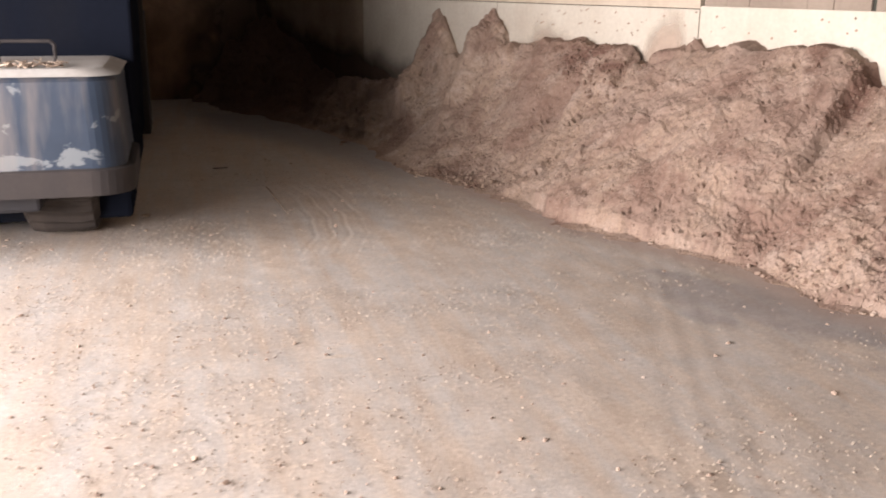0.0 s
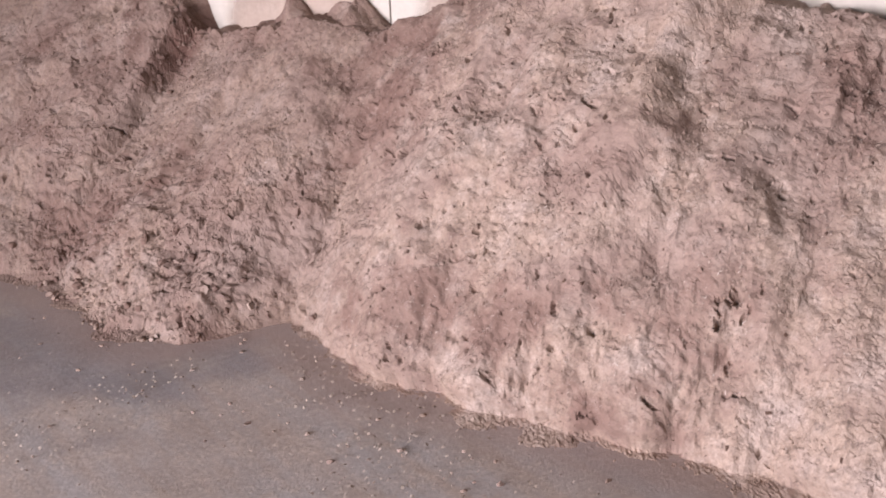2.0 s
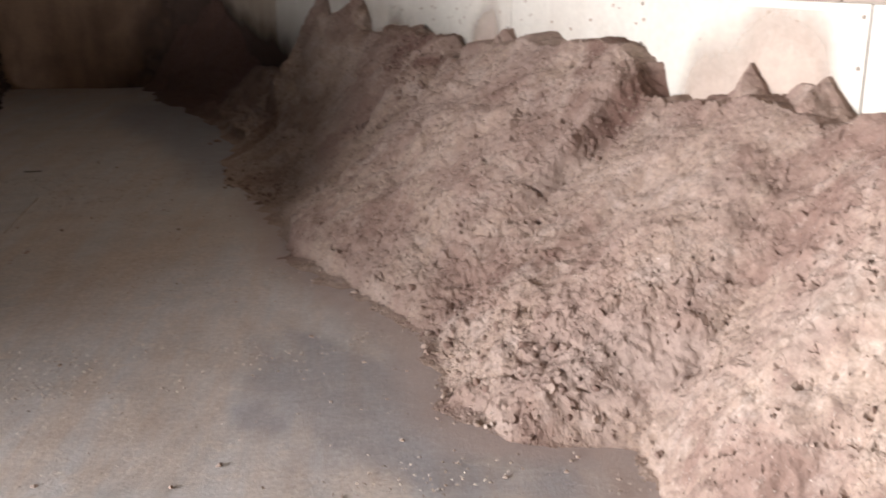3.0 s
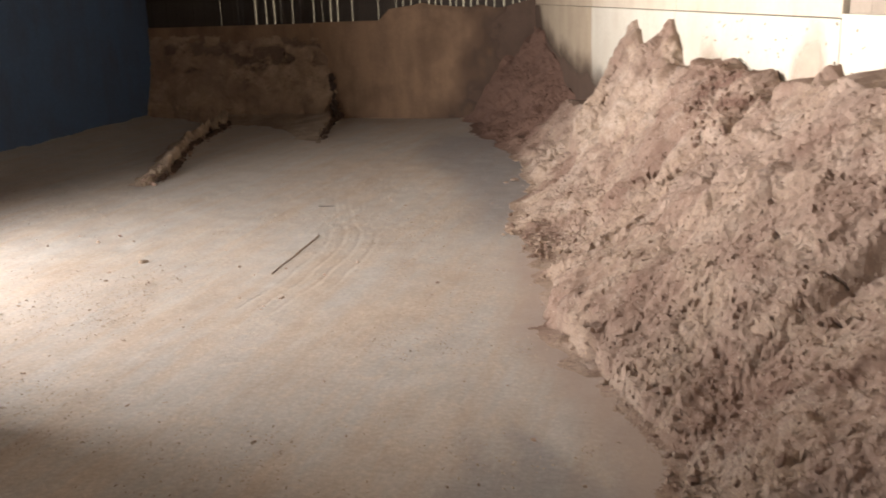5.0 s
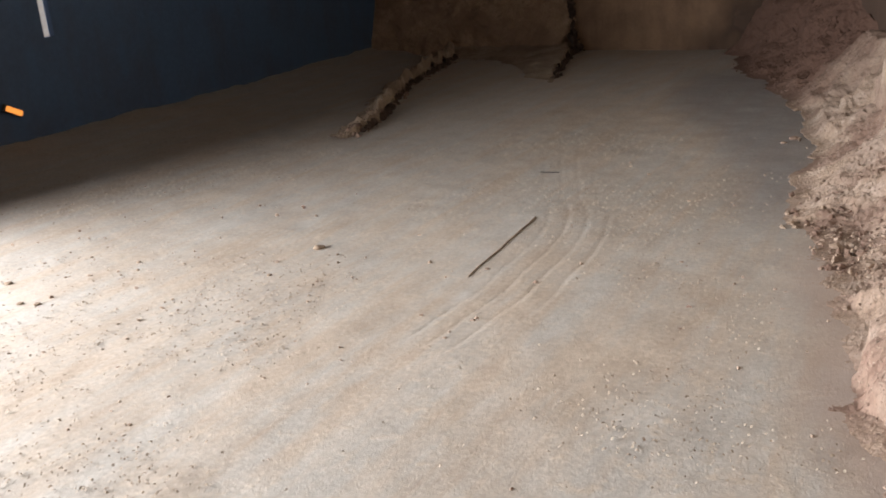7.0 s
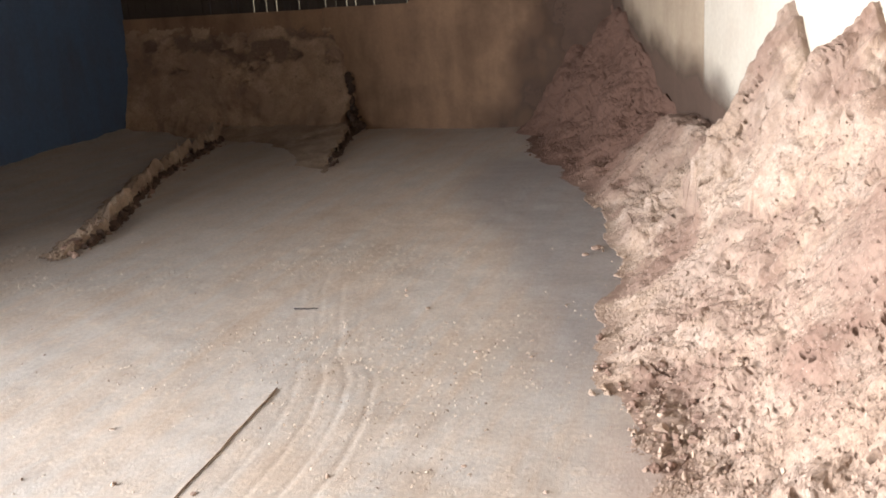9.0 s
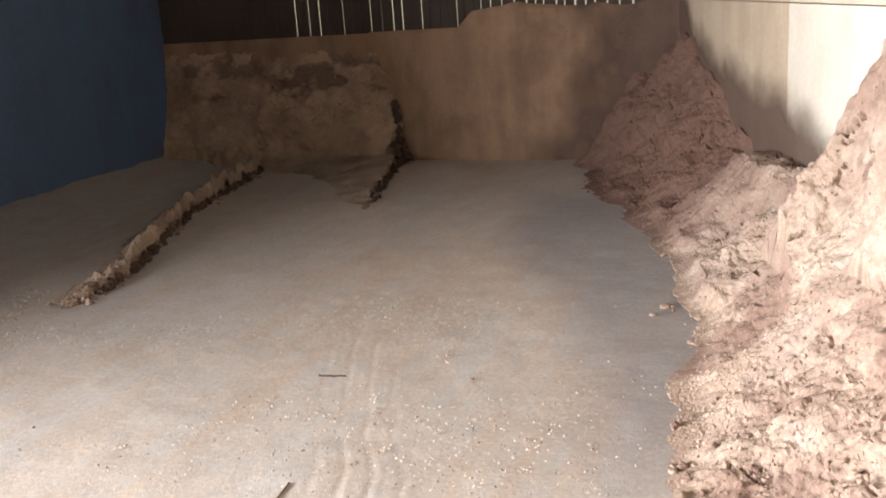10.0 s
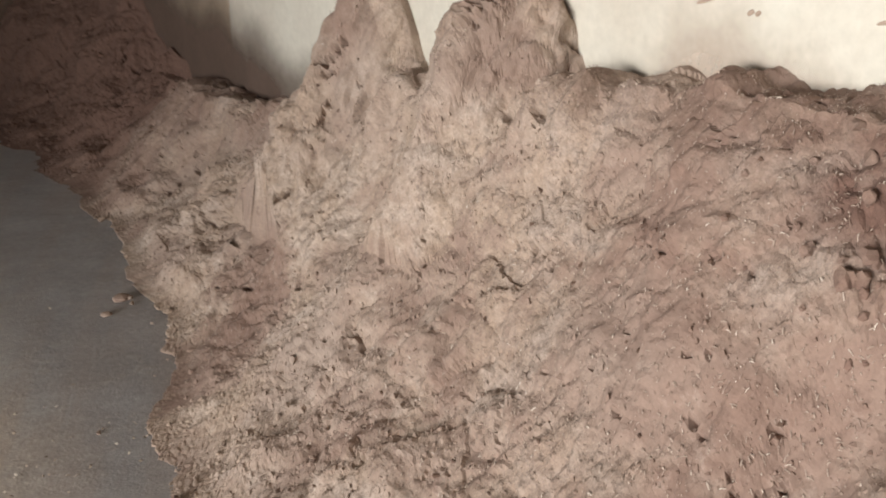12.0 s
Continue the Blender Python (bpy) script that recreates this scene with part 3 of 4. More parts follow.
# ---- banks of brown dust at the far end ----
def build_bank():
    """Dust caked thick on the far wall, broken off along a ragged edge, with a low apron before it."""
    grit = np.random.default_rng(6)
    X, Z = np.meshgrid(np.arange(RECESS + 0.01, -1.55, 0.012), np.arange(-0.02, 1.16, 0.012), indexing="ij")
    edge = -1.78 + 0.06 * fbm(Z * 4.5, Z * 0, 4, 73) - 0.12 * fade(0.25, 0.7, Z)
    top = 1.10 + 0.05 * fbm(X * 3, X * 0, 3, 74)
    deep = np.interp(Z, [0, 0.12, 0.4, 0.75, 1.1], [0.34, 0.26, 0.15, 0.07, 0.02]) * (1 + 0.35 * fbm(X * 2.2, Z * 2.2, 4, 75)) + 0.006 * fbm(X * 18, Z * 18, 3, 76)
    # holes where the cake has dropped away
    hole = fade(-0.05, 0.55, fbm(X * 5.5, Z * 8, 5, 78) - 2.2 * np.abs(Z - 0.90) + 0.10)
    deep = deep - 0.05 * hole
    deep = np.maximum(deep, 0.008) * fade(edge, edge - 0.012, X) * fade(top, top - 0.25, Z) - 0.004
    me = grid_mesh("dust_bank", np.stack([X, BACK - deep + grit.normal(0, 0.0015, X.shape), Z], -1), None, False)
    stain = me.attributes.new("red", 'FLOAT', 'POINT')
    stain.data.foreach_set("value", (0.65 * hole).ravel().astype(np.float32))
    me.materials.append(MAT_CAKE)
    tagged(new("dust_bank", me), "thick brown dust caked on the far wall with a broken edge", "dust bank", kind="stuff")
    X, D = np.meshgrid(np.arange(-3.3, -1.1, 0.012), np.arange(0, 2.1, 0.015), indexing="ij")
    reach = np.interp(X, [-3.3, -2.6, -2.0, -1.6, -1.2], [0.55, 0.7, 1.1, 1.75, 2.05]) + 0.08 * fbm(X * 5, D * 5, 3, 71)
    rim = -1.83 + 0.31 * D + 0.035 * fbm(D * 7, X * 2, 3, 70)
    z = 0.13 * np.clip(1 - D / reach, 0, 1) ** 0.7 * fade(rim, rim - 0.014, X)
    z = z + 0.010 * fbm(X * 8, D * 8, 3, 72) * fade(0, 0.03, z) - 0.006
    me = grid_mesh("dust_apron", np.stack([X, BACK - D, z], -1), z > -0.0055, False)
    me.materials.append(MAT_SLUMP)
    tagged(new("dust_apron", me), "low apron of dust on the floor below the far wall", "dust apron", kind="stuff")


def build_windrow():
    grit = np.random.default_rng(7)
    ts, ws = np.linspace(0, 1, 420), np.linspace(-0.3, 0.16, 60)
    T, W = np.meshgrid(ts, ws, indexing="ij")
    ax = -1.80 - 1.42 * T + 0.06 * np.sin(T * 9) + 0.02 * vnoise(T * 22, T * 0, 80)
    ay = 8.55 + 4.3 * T
    nx, ny = 0.95, 0.31
    size = fade(0, 0.12, T) * (0.065 + 0.11 * T) * (1 + 0.3 * fbm(T * 26, T * 0, 3, 82))
    skew = W + 0.025 * fbm(T * 34, W * 6, 3, 81)
    z = size * np.where(skew > 0.02, np.clip(1 - (skew - 0.02) / 0.028, 0, 1) ** 0.7, np.clip(1 + (skew - 0.02) / 0.26, 0, 1) ** 1.5)
    z = z + 0.032 * fbm(T * 70, W * 16, 4, 83) * fade(0.0, 0.05, z) + grit.normal(0, 0.002, z.shape)
    z = np.where(z < 0.004, -0.03, z)
    me = grid_mesh("windrow", np.stack([ax + W * nx, ay + W * ny, z], -1), z > -0.029, False)
    me.materials.append(MAT_SLUMP)
    tagged(new("windrow", me), "low ridge of scraped-up brown dust on the floor", "windrow", kind="stuff")


def build_rim_clods():
    """Clods coloured as the shade under the broken edges of bank, apron and ridge."""
    rng = np.random.default_rng(61)
    bm = bmesh.new()
    bmesh.ops.create_icosphere(bm, subdivisions=2, radius=1)
    base = np.array([p.co[:] for p in bm.verts])
    faces = np.array([[p.index for p in f.verts] for f in bm.faces])
    bm.free()
    spots = []
    for k in range(150):                        # up the broken edge on the wall
        z = 0.55 * rng.random() ** 1.4
        spots.append((-1.79 + 0.10 * fade(0.35, 0.0, z) + rng.normal(0, 0.018), BACK - 0.05 - 0.22 * fade(0.4, 0.0, z) * rng.random(), z, 0.008 + 0.024 * rng.random() ** 2))
    for k in range(190):                        # along the apron's edge
        d = 0.1 + 1.75 * rng.random() ** 1.3
        spots.append((-1.81 + 0.31 * d + rng.normal(0, 0.022), BACK - d, 0.02 * rng.random(), (0.010 + 0.030 * rng.random() ** 2) * (1.15 - 0.45 * d)))
    for k in range(230):                        # under the steep side of the ridge
        t = rng.uniform(0.08, 1)
        w = rng.normal(0.055, 0.016)
        spots.append((-1.80 - 1.42 * t + 0.06 * math.sin(t * 9) + 0.95 * w, 8.55 + 4.3 * t + 0.31 * w, 0.02 * rng.random(), 0.008 + 0.026 * rng.random() ** 2))
    V = [base * (1 + 0.35 * vnoise(base[:, 0] * 2 + k, base[:, 1] * 2 + base[:, 2], 62))[:, None] * r * rng.uniform(0.7, 1.3, 3) + (x, y, z + 0.3 * r) for k, (x, y, z, r) in enumerate(spots)]
    F = np.concatenate([faces + k * len(base) for k in range(len(spots))])
    me = bpy.data.meshes.new("rim_clods")
    me.from_pydata(np.concatenate(V).tolist(), [], F.tolist())
    me.materials.append(make_wall_material("shade_dark_dust", (0.075, 0.048, 0.036), (0.045, 0.03, 0.024), 0.9, 0.95))
    tagged(new("rim_clods", me), "dark clods coloured as shade along broken dust edges", "clods", kind="stuff")


build_bank()
build_windrow()
build_rim_clods()


# ---- the reversing loader ----
def make_blue_paint():
    m, n, l, b = mat("flaked_blue_paint", 0.5)
    v = coords(n, l)
    flake = tex(n, l, coords(n, l, (1, 1, 1.5)), 3.2, 7, 0.62, 0.3)
    c = ramp(n, l, tex(n, l, v, 2.5, 4), (0.3, (0.020, 0.033, 0.055)), (0.7, (0.034, 0.051, 0.08)))
    c = mix(n, l, ramp(n, l, flake, (0.575, grey(0.0)), (0.60, grey(0.9))), c, (0.155, 0.175, 0.19))
    c = mix(n, l, ramp(n, l, tex(n, l, coords(n, l, (5, 5, 0.7)), 1.4, 5), (0.5, grey(0.0)), (0.75, grey(0.5))), c, (0.22, 0.19, 0.165))
    l.new(c, b.inputs["Base Color"])
    bump(n, l, b, flake, 0.15, 0.004)
    return m


MAT_BLUE = make_blue_paint()
MAT_WHITE = make_wall_material("chipped_white_paint", (0.60, 0.59, 0.565), (0.42, 0.36, 0.3), 0.7, 0.5)
MAT_CAST = make_wall_material("dark_cast_iron", (0.03, 0.027, 0.028), (0.055, 0.045, 0.04), 0.8, 0.85)
MAT_TYRE = make_wall_material("dusty_rubber", (0.04, 0.034, 0.031), (0.075, 0.06, 0.05), 0.9, 0.95)
MAT_DARK = make_wall_material("black_steel", (0.03, 0.03, 0.035), (0.07, 0.06, 0.055), 0.6, 0.6)
# Near-black, so these blocks read as the shade behind the bonnet.
MAT_SHADE = make_wall_material("shade_black", (0.008, 0.010, 0.016), (0.014, 0.014, 0.016), 0.6, 0.95)
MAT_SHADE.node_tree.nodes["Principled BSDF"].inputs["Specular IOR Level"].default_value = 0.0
MAT_CHIP = make_heap_material("wood_chips", (0.36, 0.30, 0.25), (0.27, 0.21, 0.165), (0.19, 0.125, 0.09), (0.44, 0.35, 0.28))


def slab(bm, half, y0, y1, z0, z1, corner, taper=0.0, steps=8):
    """A block with rounded rear corners seen from above; the top may be smaller than the foot."""
    def ring(z, k):
        h, pts = half - k, [(half - k, y1), ]
        for i in range(steps + 1):
            a = radians(90 * i / steps)
            pts.append((h - corner + corner * math.cos(a), y0 + k + corner - corner * math.sin(a)))
        return [bm.verts.new((x, y, z)) for x, y in pts + [(-x, y) for x, y in reversed(pts)]]
    rings = [ring(z0, 0), ring(z0 + (z1 - z0) * 0.94, taper * 0.9), ring(z1, taper + 0.02)]
    for a, b in zip(rings, rings[1:]):
        for i in range(len(a)):
            j = (i + 1) % len(a)
            bm.faces.new((a[i], a[j], b[j], b[i]))
    bm.faces.new(list(reversed(rings[0])))
    bm.faces.new(rings[-1])
    bmesh.ops.recalc_face_normals(bm, faces=bm.faces)


def wheel_mesh(bm, radius, width):
    profile = [(0.55, -0.5), (0.86, -0.5), (0.97, -0.42), (1.0, -0.25), (1.0, 0.25), (0.97, 0.42), (0.86, 0.5), (0.55, 0.5), (0.5, 0.2), (0.2, 0.15), (0.2, -0.15), (0.5, -0.2)]
    rings, n = [], 78
    for i in range(n):
        a = 2 * math.pi * i / n
        ring = []
        for k, (r, w) in enumerate(profile):
            lug = 1.06 if 2 <= k <= 5 and (i + (2 if k > 3 else 0)) % 3 == 0 else 1.0
            ring.append(bm.verts.new((w * width, r * lug * radius / 1.06 * math.cos(a), r * lug * radius / 1.06 * math.sin(a))))
        rings.append(ring)
    for i in range(n):
        a, b = rings[i], rings[(i + 1) % n]
        for k in range(len(profile)):
            q = (k + 1) % len(profile)
            bm.faces.new((a[k], a[q], b[q], b[k]))
    bmesh.ops.recalc_face_normals(bm, faces=bm.faces)


def build_loader():
    loader = tagged(new("wheel_loader"), "old blue wheel loader with flaked paint and white bonnet top", "wheel loader")
    bm = bmesh.new()
    slab(bm, 0.93, 0.03, 1.05, 0.50, 1.0, 0.17, 0.03)
    hood = part("bonnet", bm, MAT_BLUE, loader, "flaked blue paint over grey primer")
    bm = bmesh.new()
    slab(bm, 0.925, 0.03, 1.05, 1.0, 1.035, 0.17, 0.10)
    cover = part("bonnet_top", bm, MAT_WHITE, loader, "chipped white top strewn with wood chips")
    rng = random.Random(12)
    bm = bmesh.new()
    for k in range(260):
        x, y = rng.uniform(-0.75, 0.62), 0.17 + abs(rng.gauss(0, 0.18))
        m = pose(x, y, 1.042 + rng.uniform(0, 0.012), rng.uniform(-25, 25), rng.uniform(-25, 25), rng.uniform(0, 180))
        bmesh.ops.create_cube(bm, size=1, matrix=m @ Matrix.Diagonal((rng.uniform(0.02, 0.07), rng.uniform(0.006, 0.018), rng.uniform(0.003, 0.008), 1)))
    tagged(part("chip_litter", bm, MAT_CHIP, cover, "litter of wood chips and shavings"), kind="stuff")
    bm = bmesh.new()
    slab(bm, 0.97, 0.0, 0.9, 0.37, 0.515, 0.22, 0.0)
    part("counterweight", bm, MAT_CAST, loader, "dusty dark cast counterweight")
    bm = bmesh.new()
    pts = [(0.0, 0.0), (0.0, 0.10), (0.02, 0.12), (0.28, 0.12), (0.30, 0.10), (0.30, 0.0)]
    for (x0, z0), (x1, z1) in zip(pts, pts[1:]):
        a, b = Vector((x0, 0, z0)), Vector((x1, 0, z1))
        turn = (b - a).to_track_quat('Z', 'Y').to_matrix().to_4x4()
        bmesh.ops.create_cone(bm, cap_ends=True, segments=10, radius1=0.010, radius2=0.010, depth=(b - a).length + 0.01, matrix=Matrix.Translation((a + b) / 2) @ turn)
    part("handle", bm, MAT_CAST, loader, "bent steel bar handle", m=pose(0.26, 0.60, 1.03))
    boxpart("chassis", MAT_DARK, loader, (-0.45, 0.45, 0.25, 4.2, 0.24, 0.52), 0.02)
    boxpart("axle", MAT_DARK, loader, (-0.6, 0.6, 0.72, 0.88, 0.27, 0.42), 0.02)
    boxpart("axle", MAT_DARK, loader, (-0.6, 0.6, 3.25, 3.4, 0.27, 0.42), 0.02)
    for y, r in ((0.80, 0.37), (3.32, 0.46)):
        for s in (-1, 1):
            bm = bmesh.new()
            wheel_mesh(bm, r, 0.42)
            part("wheel", bm, MAT_TYRE, loader, "dust-caked lugged tyre", m=pose(s * 0.52, y, r))
    # Cab, box, tank and belly are added blocks that shade the far floor.
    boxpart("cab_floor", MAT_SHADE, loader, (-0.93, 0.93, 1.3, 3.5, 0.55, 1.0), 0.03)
    boxpart("cab_shade_wall", MAT_SHADE, loader, (-0.97, 0.97, 1.06, 1.14, 0.98, 1.75), 0.02)
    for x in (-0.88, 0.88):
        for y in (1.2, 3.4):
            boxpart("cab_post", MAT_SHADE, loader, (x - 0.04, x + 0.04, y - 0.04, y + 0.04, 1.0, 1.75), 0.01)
    boxpart("cab_roof", MAT_BLUE, loader, (-1.0, 1.0, 1.02, 3.6, 1.75, 1.82), 0.03)
    boxpart("side_shade_panel", MAT_SHADE, loader, (0.90, 0.94, 1.15, 3.4, 1.0, 1.74), 0.01)
    boxpart("fore_shade_block", MAT_SHADE, loader, (-0.9, 0.9, 3.0, 4.25, 0.15, 1.25), 0.03)
    boxpart("side_shade_block", MAT_SHADE, loader, (-0.92, 0.92, 1.2, 3.0, 0.12, 0.56), 0.04)
    boxpart("belly_shade_block", MAT_SHADE, loader, (-0.92, 0.92, 0.62, 1.3, 0.10, 0.42), 0.03)
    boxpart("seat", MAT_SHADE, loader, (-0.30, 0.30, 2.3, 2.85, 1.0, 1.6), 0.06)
    for s in (-0.62, 0.62):
        boxpart("lift_arm", MAT_CAST, loader, (-0.06, 0.06, -0.95, 0.95, -0.1, 0.1), 0.02, m=pose(s, 4.0, 1.0, -16))
    # Unseen bucket, kept low to hold daylight off the floor ahead.
    bm = bmesh.new()
    box(bm, -0.95, 0.95, 4.35, 5.0, 0.06, 0.11, 0.01)
    box(bm, -0.95, 0.95, 4.3, 4.36, 0.06, 1.35, 0.01)
    for s in (-0.95, 0.91):
        box(bm, s, s + 0.04, 4.36, 4.95, 0.11, 1.2, 0.01)
    part("bucket", bm, MAT_CAST, loader, "unseen dark steel bucket, lowered to block daylight")
    return loader


LOADER = build_loader()


# ---- small things ----
def heap_normal_frame(u, v):
    e = 0.01
    z = heap_height(u, v)
    return z, (heap_height(u + e, v) - z) / e, (heap_height(u, v + e) - z) / e


def build_shavings():
    """Loose shavings and splinters over the heap's skin."""
    rng = np.random.default_rng(5)
    n = 110000
    u = rng.uniform(0.2, 12.8, n)
    v = rng.uniform(0.05, 1.42, n)
    ok = rng.random(n) < 0.35 + 0.65 * (vnoise(u * 1.5, v * 2.5, 90) > -0.1)
    u, v = u[ok], v[ok]
    pu, pv, pz = heap_places(u, v)
    keep = (pz > 0.01) & (pu > 2.0 + 1.4 * rng.random(len(pu)))
    pu, pv, pz = pu[keep], pv[keep], pz[keep]
    n = len(pu)
    x, y = to_world(pu, pv)
    a = rng.uniform(0, 2 * np.pi, n)
    tilt = rng.uniform(-0.7, 0.7, n)
    long, wide = 0.0012 + 0.0058 * rng.random(n) ** 2, rng.uniform(0.0005, 0.0013, n)
    _, su, sv = heap_normal_frame(pu, pv)
    su, sv = np.clip(su, -2, 2), np.clip(sv, -2, 2)
    t1 = np.stack([np.full(n, EU[0]), np.full(n, EU[1]), su], -1)
    t2 = np.stack([np.full(n, EN[0]), np.full(n, EN[1]), sv], -1)
    t1, t2 = t1 / np.linalg.norm(t1, axis=1)[:, None], t2 / np.linalg.norm(t2, axis=1)[:, None]
    out = np.cross(t2, t1)
    ca, sa = np.cos(a)[:, None], np.sin(a)[:, None]
    d = ca * t1 + sa * t2 + 0.35 * tilt[:, None] * out
    s = ca * t2 - sa * t1 + rng.uniform(-0.4, 0.4, n)[:, None] * out
    c = np.stack([x + EN[0] * 0.002, y + EN[1] * 0.002, pz + 0.002], -1)
    bow = np.array((EN[0] * 0.5, EN[1] * 0.5, 0.8)) * 0.002
    L, W = d * long[:, None], s * wide[:, None]
    V = np.stack([c - L - W, c - L + W, c + W + bow, c - W + bow, c + L - W, c + L + W], 1).reshape(-1, 3)
    k = np.arange(n)[:, None] * 6
    F = np.concatenate([k + (0, 1, 2, 3), k + (3, 2, 5, 4)], 0)
    me = bpy.data.meshes.new("shavings")
    me.from_pydata(V.tolist(), [], F.tolist())
    m, nn, l, b = mat("pale_shavings", 0.85)
    geo = nn.new("ShaderNodeNewGeometry")
    l.new(ramp(nn, l, geo.outputs["Random Per Island"], (0.0, (0.20, 0.138, 0.104)), (0.3, (0.30, 0.225, 0.18)), (0.88, (0.36, 0.287, 0.233)), (1.0, (0.60, 0.52, 0.44))), b.inputs["Base Color"])
    me.materials.append(m)
    tagged(new("shavings", me), "loose wood shavings and splinters over the heap", "shavings", kind="stuff")


build_shavings()


def build_crumbs():
    """Broken crumbs and clods at the heap's foot and over the floor."""
    rng = np.random.default_rng(8)
    bm = bmesh.new()
    bmesh.ops.create_icosphere(bm, subdivisions=1, radius=1)
    base = np.array([v.co[:] for v in bm.verts])
    faces = np.array([[v.index for v in f.verts] for f in bm.faces])
    bm.free()
    spots = []
    for k in range(900):                       # heap foot
        u = rng.choice((rng.normal(5.75, 0.38), rng.normal(9.3, 0.45), rng.uniform(0.5, 12.5), rng.uniform(0.5, 12.5)))
        toe = np.interp(u, TOE_U, TOE_V)
        v = toe - abs(rng.normal(0, 0.22)) + 0.03 * abs(rng.normal())
        if v < 0.3:
            continue
        z = max(float(heap_height(np.array([u]), np.array([v]))[0]), 0.0)
        x, y = to_world(u, v)
        spots.append((x, y, z, 0.003 + 0.012 * rng.random() ** 4 + 0.008 * (rng.random() < 0.04)))
    for k in range(4200):                       # floor litter
        x, y = rng.uniform(-3.6, 3.6), 1.6 + 8 * rng.random() ** 1.5
        u, v = (x - CORNER.x) * EU[0] + (y - CORNER.y) * EU[1], (x - CORNER.x) * EN[0] + (y - CORNER.y) * EN[1]
        dense = 0.10 + 0.9 * np.exp(-((v - 1.5) / 0.35) ** 2) * (u > 6) + 0.7 * (y < 6.5) * (x < 1.6)
        if v > np.interp(u, TOE_U, TOE_V) and rng.random() < dense:
            spots.append((x, y, -0.002, 0.003 + 0.007 * rng.random() ** 3))
    for k in range(900):                        # along the scraped-up ridge
        t = rng.uniform(0.03, 1)
        w = rng.normal(0.07, 0.045)
        spots.append((-1.86 - 1.42 * t + 0.06 * np.sin(t * 9) + 0.95 * w, 8.55 + 4.3 * t + 0.31 * w, 0.0 if w > 0.05 else 0.03, 0.004 + 0.03 * rng.random() ** 4))
    for k in range(70):                         # larger clods in the broken foot
        u, v = rng.normal(9.35, 0.30), rng.normal(1.22, 0.10)
        x, y = to_world(u, v)
        spots.append((x, y, max(float(heap_height(np.array([u]), np.array([v]))[0]), 0.0), rng.uniform(0.006, 0.018)))
    V, F = [], []
    for k, (x, y, z, r) in enumerate(spots):
        s = rng.uniform(0.6, 1.4, 3) * (1, 1, 0.75)
        p = base * s * (1 + 0.5 * rng.uniform(-1, 1, (len(base), 1))) * r
        V.append(p + (x, y, z + 0.3 * r))
        F.append(faces + k * len(base))
    me = bpy.data.meshes.new("crumbs")
    me.from_pydata(np.concatenate(V).tolist(), [], np.concatenate(F).tolist())
    place = np.array([p[:2] for p in spots]) - (CORNER.x, CORNER.y)
    # Crumbs by the ridge are tinted darker for its shaded side.
    deep = np.maximum(fade(3.3, 1.3, place @ EU) * (place @ EN < 1.1), 0.6 * (place @ EN > 2.5) * (place @ EU < 5))
    at = me.attributes.new("red", 'FLOAT', 'POINT')
    at.data.foreach_set("value", np.repeat(deep, len(base)).astype(np.float32))
    me.materials.append(MAT_HEAP)
    tagged(new("crumbs", me), "crumbs and clods fallen from the heap", "crumbs", kind="stuff")


build_crumbs()


def build_red_clods():
    """Damp red clods that cap the heap and lie in its broken foot."""
    rng = np.random.default_rng(44)
    bm = bmesh.new()
    bmesh.ops.create_icosphere(bm, subdivisions=2, radius=1)
    base = np.array([p.co[:] for p in bm.verts])
    faces = np.array([[p.index for p in f.verts] for f in bm.faces])
    bm.free()
    u = np.concatenate([rng.normal(6.42, 0.24, 150), rng.normal(8.62, 0.05, 40), rng.normal(5.75, 0.30, 70), rng.normal(9.2, 0.35, 60)])
    v = np.concatenate([rng.uniform(0.10, 0.42, 150), rng.uniform(0.16, 0.45, 40), rng.normal(1.12, 0.10, 70), rng.normal(1.25, 0.09, 60)])
    pu, pv, pz = heap_places(u, v)
    V, F = [], []
    for k in np.flatnonzero(pz > 0.0):
        r = 0.006 + 0.013 * rng.random() ** 2
        x, y = to_world(pu[k], pv[k])
        lumps = 1 + 0.35 * vnoise(base[:, 0] * 2.1 + k, base[:, 1] * 2.1 + base[:, 2] * 1.7, 45) + 0.12 * rng.uniform(-1, 1, len(base))
        F.append(faces + len(V) * len(base))
        V.append(base * lumps[:, None] * r * rng.uniform(0.7, 1.3, 3) + (x, y, pz[k] + 0.2 * r))
    me = bpy.data.meshes.new("red_clods")
    me.from_pydata(np.concatenate(V).tolist(), [], np.concatenate(F).tolist())
    at = me.attributes.new("red", 'FLOAT', 'POINT')
    at.data.foreach_set("value", np.full(len(V) * len(base), 0.75, np.float32))
    me.materials.append(MAT_HEAP)
    tagged(new("red_clods", me), "damp red-brown clods on the heap", "clods", kind="stuff")


build_red_clods()


